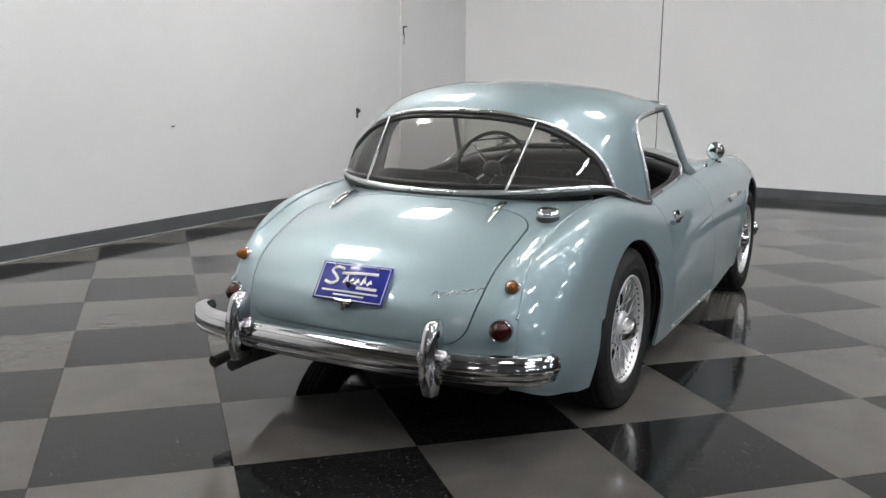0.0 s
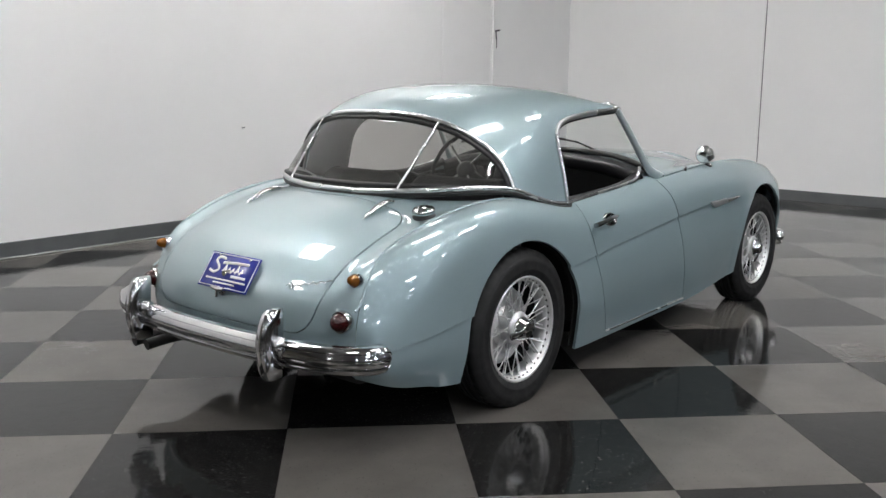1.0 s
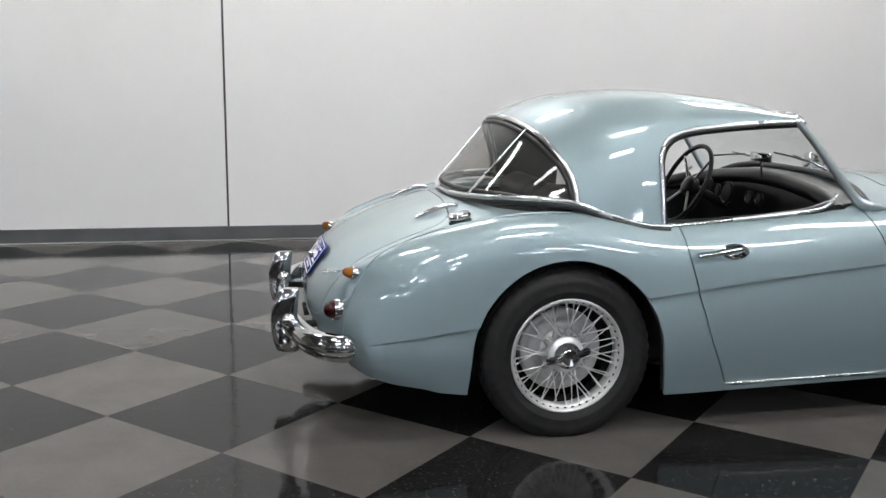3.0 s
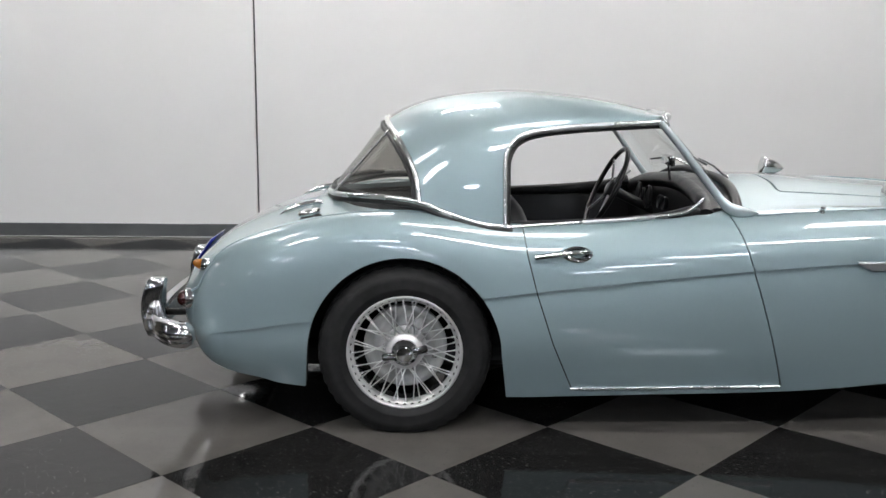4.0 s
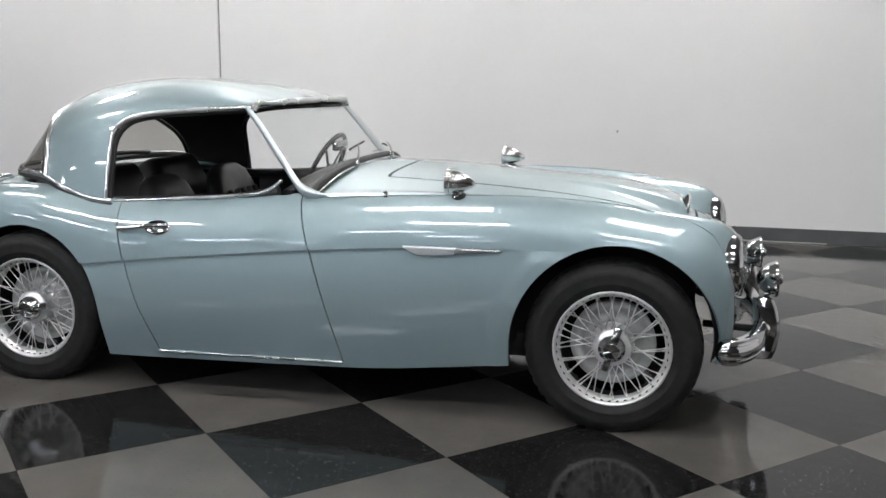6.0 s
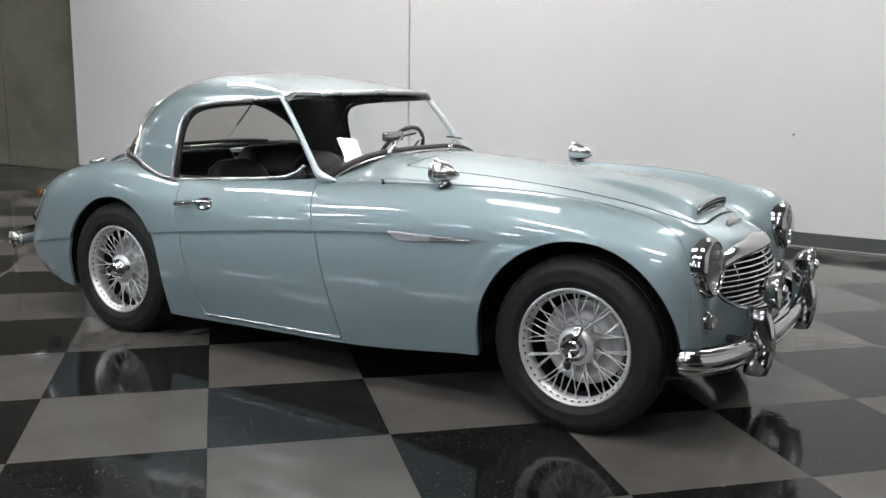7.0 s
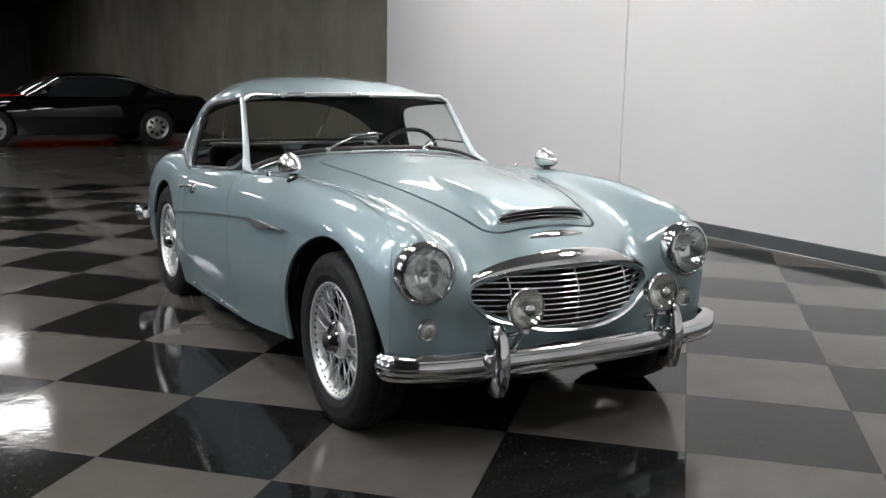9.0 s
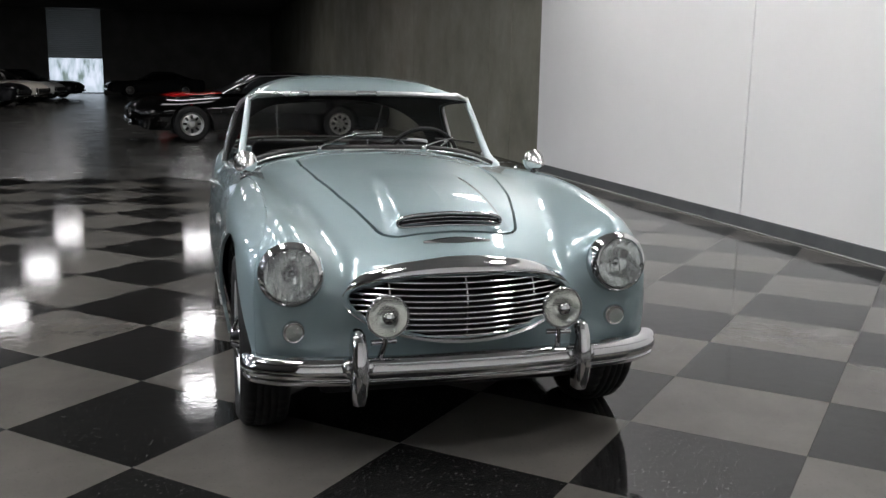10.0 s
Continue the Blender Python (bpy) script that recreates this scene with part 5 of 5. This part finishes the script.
def seat(y):
    st = new("seat")
    st.parent = car
    st["label"] = "black leather bucket seat with fluted back"
    st.matrix_basis = pose(-0.44, y, 0.235)
    part("seat_cushion", rbox(0.48, 0.46, 0.16, 0.06, 4, pose(0, 0, 0.10, 0, -6, 0)), LEATHER, st)
    rings, n = [], 24
    verts, faces = [], []
    for h, w, d, cx in ((0.06, .20, .055, -.20), (0.20, .225, .06, -.225), (0.36, .225, .062, -.265), (0.47, .205, .055, -.295), (0.54, .165, .045, -.315), (0.575, .10, .026, -.325), (0.582, .02, .006, -.327)):
        for k in range(n):
            a = 2 * math.pi * k / n
            c, s = math.cos(a), math.sin(a)
            verts.append((cx + d * math.copysign(abs(c) ** .7, c), w * math.copysign(abs(s) ** .6, s), h))
    for i in range(6):
        for k in range(n):
            faces.append((i * n + k, i * n + (k + 1) % n, (i + 1) * n + (k + 1) % n, (i + 1) * n + k))
    faces.append(tuple(range(6 * n, 7 * n)))
    part("seat_back", (verts, faces), LEATHER, st, "rounded black seat back", sharp=80)
    for k in (-2, -1, 0, 1, 2):
        line = [(-.205 + .060 - .0, .07 * k, .12), (-.225 + .064, .07 * k, .22), (-.265 + .066, .07 * k, .36), (-.295 + .058, .065 * k, .46)]
        part("seat_flute", tube(smooth_line(line, 4), 0.016, 8), LEATHER, st)


seat(-0.305)
seat(0.305)
# fascia: a padded roll, a curved panel and round dials
roll = smooth_line([(-.07, -.585, .775), (-.04, -.45, .812), (-.02, -.2, .838), (-.015, 0, .845), (-.02, .2, .838), (-.04, .45, .812), (-.07, .585, .775)], 6)
dash = part("fascia", tube(roll, 0.034, 12), LEATHER, cabin, "black padded fascia")
scut = [(p.x + dx, p.y, p.z + dz) for dx, dz in ((-.005, .0), (-.02, -.10), (-.01, -.20)) for p in roll]
n = len(roll)
ff = [(r * n + k, r * n + k + 1, (r + 1) * n + k + 1, (r + 1) * n + k) for r in range(2) for k in range(n - 1)]
part("fascia_panel", join((scut, ff), ([(x + .02, y, z) for x, y, z in scut], ff)), PLASTIC, cabin)
cowl_v = [(p.x + dx, p.y * (1 + dx * .1), p.z + dz) for dx, dz in ((.0, .03), (.06, .036), (.12, .03)) for p in roll]
part("scuttle_top", join((cowl_v, ff), ([(x, y, z - .02) for x, y, z in cowl_v], ff)), LEATHER, cabin, "black scuttle pad")
for y, r in ((0.24, .05), (0.42, .05), (0.33, .03), (0.05, .028), (-.03, .028)):
    part("dial", lathe([(r, 0), (r + .004, .010), (r - .002, .014), (r - .004, .008), (0, .008)], 28, pose(-0.068 + abs(y) * -0.03, y, 0.755, 0, -82, 0)), PLASTIC, cabin, "round dial")
sw = new("steering_wheel")
sw.parent = car
sw["label"] = "thin black steering wheel with metal spokes"
sw.matrix_basis = facing((-0.255, 0.322, 0.79), (-0.90, 0, 0.43))
ring = [(0.192 * math.cos(a), 0.192 * math.sin(a), 0) for a in np.linspace(0, 2 * math.pi, 48, endpoint=False)]
part("wheel_ring", tube(ring, 0.011, 10, closed=True), PLASTIC, sw)
for a in (45, 135, 225, 315):
    c, s = math.cos(radians(a)), math.sin(radians(a))
    part("wheel_spoke", tube([(0.03 * c, 0.03 * s, -.02), (0.19 * c, 0.19 * s, 0)], 0.006, 8), TRIM, sw)
part("horn_boss", lathe([(.045, -.05), (.05, -.03), (.044, -.008), (.02, .002), (0, .003)], 28), PLASTIC, sw)
part("steering_column", tube([(0, 0, -.03), (0, 0, -.34)], 0.022, 12), PLASTIC, sw)
mir = new("interior_mirror")
mir.parent = car
mir["label"] = "small chrome-backed interior mirror on the scuttle"
mir.matrix_basis = pose(-0.06, -0.0, 0.938)
part("mirror_back", rbox(0.022, 0.15, 0.042, 0.009, 2), CHROME, mir)
part("mirror_face", rbox(0.003, 0.138, 0.034, 0.001, 1, pose(-0.0125, 0, 0)), REFLECTOR, mir)
part("mirror_stalk", tube([(0, 0, -.02), (0.01, 0, -.085)], 0.005, 8), CHROME, mir)

# ---- cars parked in the hall ----
def coupe_sheet():
    rows = [((2.42, 0, .30), (2.42, .40, .30), (2.38, .65, .30), (2.33, .75, .30), (2.28, .82, .29), (2.25, .84, .28)),
            ((2.45, 0, .60), (2.44, .40, .60), (2.40, .68, .60), (2.34, .80, .58), (2.28, .86, .45), (2.24, .86, .26)),
            ((2.30, 0, .70), (2.30, .40, .69), (2.28, .68, .68), (2.24, .82, .63), (2.20, .89, .48), (2.18, .87, .24))]
    for x, zc, half in ((1.45, .79, .90), (0.75, .85, .915), (0.0, .88, .92), (-0.9, .92, .925), (-1.6, .93, .925), (-2.05, .91, .90)):
        rows.append(((x, 0, zc), (x, .40, zc - .012), (x, .70, zc - .03), (x, half - .06, zc - .09), (x, half, .55), (x, half - .04, .21)))
    rows += [((-2.38, 0, .86), (-2.38, .40, .85), (-2.36, .68, .84), (-2.33, .80, .78), (-2.28, .86, .52), (-2.24, .84, .25)),
             ((-2.46, 0, .55), (-2.45, .40, .55), (-2.43, .68, .55), (-2.40, .79, .52), (-2.34, .84, .42), (-2.30, .83, .27)),
             ((-2.40, 0, .30), (-2.40, .40, .30), (-2.38, .65, .30), (-2.35, .74, .30), (-2.32, .80, .29), (-2.29, .82, .28))]
    g, _, _ = surface(rows, 80, 26, 1)
    return Sheet.of_grid(g, grid_normals(g))


def greenhouse_sheet():
    rows = []
    for x, zc, z1, y2, z2, y3 in ((.80, .905, .90, .60, .885, .72), (.48, 1.07, 1.06, .56, 1.02, .75), (.16, 1.235, 1.225, .54, 1.17, .77), (-.4, 1.28, 1.265, .55, 1.20, .78),
                                  (-.95, 1.24, 1.23, .54, 1.17, .78), (-1.4, 1.10, 1.09, .55, 1.05, .77), (-1.8, .95, .945, .60, .94, .74)):
        rows.append(((x, 0, zc), (x, .33, z1), (x, y2, z2), (x, y3, .86)))
    g, _, _ = surface(rows, 50, 22, 1)
    return Sheet.of_grid(g, grid_normals(g))


def coupe_arch(x, y, z):
    return min(math.hypot(x - c, max(z - .31, 0)) - .375 for c in (1.37, -1.37)) if y > .5 else 1


body_s = coupe_sheet().cut(coupe_arch)[0].both()
house_s = greenhouse_sheet()


def roof_line(x, y, z):
    pillar = min(abs(x - 0.42 + 0.75 * (z - 1.0)) - 0.05, abs(x + 1.22 - 1.0 * (1.05 - z)) - 0.14) if y > 0.5 else 1
    return max(z - 1.195 if y > 0.4 else min(z - 1.215, 1), -pillar)


roof_p, glass_p = house_s.cut(roof_line)
roof_p, glass_p = roof_p.both(), glass_p.both()
CAR_GLASS = material("dark_car_glass", (0.012, 0.013, 0.014), 0.04)
CAST = material("cast_alloy_wheel", (0.45, 0.45, 0.44), 0.35, 0.9)


def coupe(name, label, colour, m, rough=0.25):
    paint = material(name + "_paint", colour, rough, 0.0, 0.45, 0.0)
    ob = thing(name, label, "car", m, group="parked cars")
    v, f, n = body_s.panel(0.03)
    part("body", (v, f), paint, ob, normals=n)
    part("roof", (roof_p.v, roof_p.f), paint, ob, normals=roof_p.n)
    part("window_glass", (glass_p.v, glass_p.f), CAR_GLASS, ob, "dark window glass", normals=glass_p.n)
    part("underbody", rbox(4.3, 1.45, 0.35, 0.05, 1, pose(0, 0, 0.38)), UNDER, ob)
    for s in (1, -1):
        part("window_trim", tube([(.72, s * .715, .90), (.10, s * .57, 1.185), (-.5, s * .575, 1.215), (-1.0, s * .57, 1.18), (-1.62, s * .70, .93)], 0.010, 6), CHROME, ob)
        part("headlight", lathe([(.085, -.02), (.09, .015), (.075, .03), (0, .034)], 20, pose(2.41, s * .60, .52, 0, 90, 0)), REFLECTOR, ob)
        part("side_marker", rbox(.14, .012, .05, .004, 1, pose(2.03, s * .895, .44)), AMBER, ob, "amber side marker")
        part("door_mirror", rbox(.08, .10, .07, .02, 2, pose(.55, s * .93, .94)), CHROME, ob)
        for x in (1.37, -1.37):
            w = new("wheel")
            w.parent = ob
            w.matrix_basis = pose(x, s * .80, .325, -90 * s, 0, 0)
            part("tyre", lathe([(.20, -.10), (.27, -.11), (.31, -.10), (.325, -.07), (.325, .07), (.31, .10), (.27, .11), (.21, .10), (.20, .06)], 40, None, True), TYRE, w)
            part("rim", lathe([(.205, -.08), (.21, .09), (.205, .105), (.19, .10), (.175, .06), (.06, .075), (.05, .10), (0, .10)], 36), CAST, w, "cast alloy rim")
            # black blocks on the solid rim give the shade of its open slots
            slot_shade = rbox(.07, .045, .03, .012, 2, pose(.125, 0, .068))
            slot_me = bpy.data.meshes.new("slot_shade")
            slot_shade.to_mesh(slot_me)
            slot_shade.free()
            slot_me.materials.append(UNDER)
            for k in range(8):
                part("slot_shade", slot_me, None, w, m=pose(0, 0, 0, 0, 0, 45 * k))
    part("front_grille", rbox(.03, 1.0, .16, .02, 2, pose(2.445, 0, .50)), UNDER, ob)
    part("front_bumper", rbox(.08, 1.60, .10, .03, 2, pose(2.42, 0, .36)), CHROME, ob)
    return ob


coupe("black_coupe", "glossy black two-door muscle car parked in the dark hall", (0.002, 0.002, 0.002), pose(-13.94, 0.50, 0, 0, 0, -84))
coupe("red_coupe", "dark red two-door car parked beside the black one", (0.30, 0.008, 0.008), pose(-17.6, 0.88, 0, 0, 0, -86))
coupe("cream_coupe", "cream white car parked far off in the hall", (0.55, 0.52, 0.45), pose(-33.2, -8.3, 0, 0, 0, 78))
coupe("dark_coupe", "black car parked far off in the hall", (0.008, 0.008, 0.009), pose(-30.2, -8.5, 0, 0, 0, 80))
coupe("white_coupe", "white car parked far off in the hall", (0.6, 0.6, 0.58), pose(-37.0, -8.2, 0, 0, 0, 80))
coupe("black_coupe", "dark car parked far off by the open door", (0.01, 0.01, 0.011), pose(-41.5, -7.9, 0, 0, 0, 80))
coupe("grey_coupe", "dark grey car parked at the far end of the hall", (0.03, 0.03, 0.032), pose(-46.5, -2.4, 0, 0, 0, -80))

# ---- the chequered floor, tile by tile ----
floor = thing("floor", "glossy black and grey chequered vinyl tile floor", "floor", pose(-0.189, -1.068, 0, 0, 0, TURN_TILES), kind="structure")
h, e = TILE / 2 - 0.0002, 0.0007
tile_v = [(-h, -h, -0.0015), (h, -h, -0.0015), (h, h, -0.0015), (-h, h, -0.0015),
          (-h + e, -h + e, 0), (h - e, -h + e, 0), (h - e, h - e, 0), (-h + e, h - e, 0)]
tile_f = [(4, 5, 6, 7), (0, 1, 5, 4), (1, 2, 6, 5), (2, 3, 7, 6), (3, 0, 4, 7)]
tile_mesh = [mesh_of("tile", tile_v, tile_f, mat, False) for mat in (TILE_DARK, TILE_LIGHT)]
rest = [([], []), ([], [])]
turn = pose(-0.189, -1.068, 0, 0, 0, TURN_TILES)
cells = []
for i in range(-40, 40):
    for j in range(-40, 40):
        w = turn @ Vector(((i + 0.5) * TILE, (j + 0.5) * TILE, 0))
        if -6.75 < w.x < 6.9 and -13 < w.y < YW + 0.3:
            cells.append(((w.x - 0.3) ** 2 * 0.45 + (w.y + 0.6) ** 2, i, j))
cells.sort()
for k, (_, i, j) in enumerate(cells):
    kind = (i + j + 1) % 2
    if k < 300:
        part("tile", tile_mesh[kind], None, floor, m=pose((i + 0.5) * TILE, (j + 0.5) * TILE, 0, 0, 0, 90 * ((i * 7 + j * 3) % 4)))
    else:
        v, f = rest[kind]
        o = len(v)
        v += [(x + (i + 0.5) * TILE, y + (j + 0.5) * TILE, z) for x, y, z in tile_v]
        f += [tuple(q + o for q in face) for face in tile_f]
for (v, f), mat, label in zip(rest, (TILE_DARK, TILE_LIGHT), ("black vinyl tiles further off", "grey vinyl tiles further off")):
    tagged(part("tiles", (v, f), mat, floor, label, smooth=False), kind="stuff")
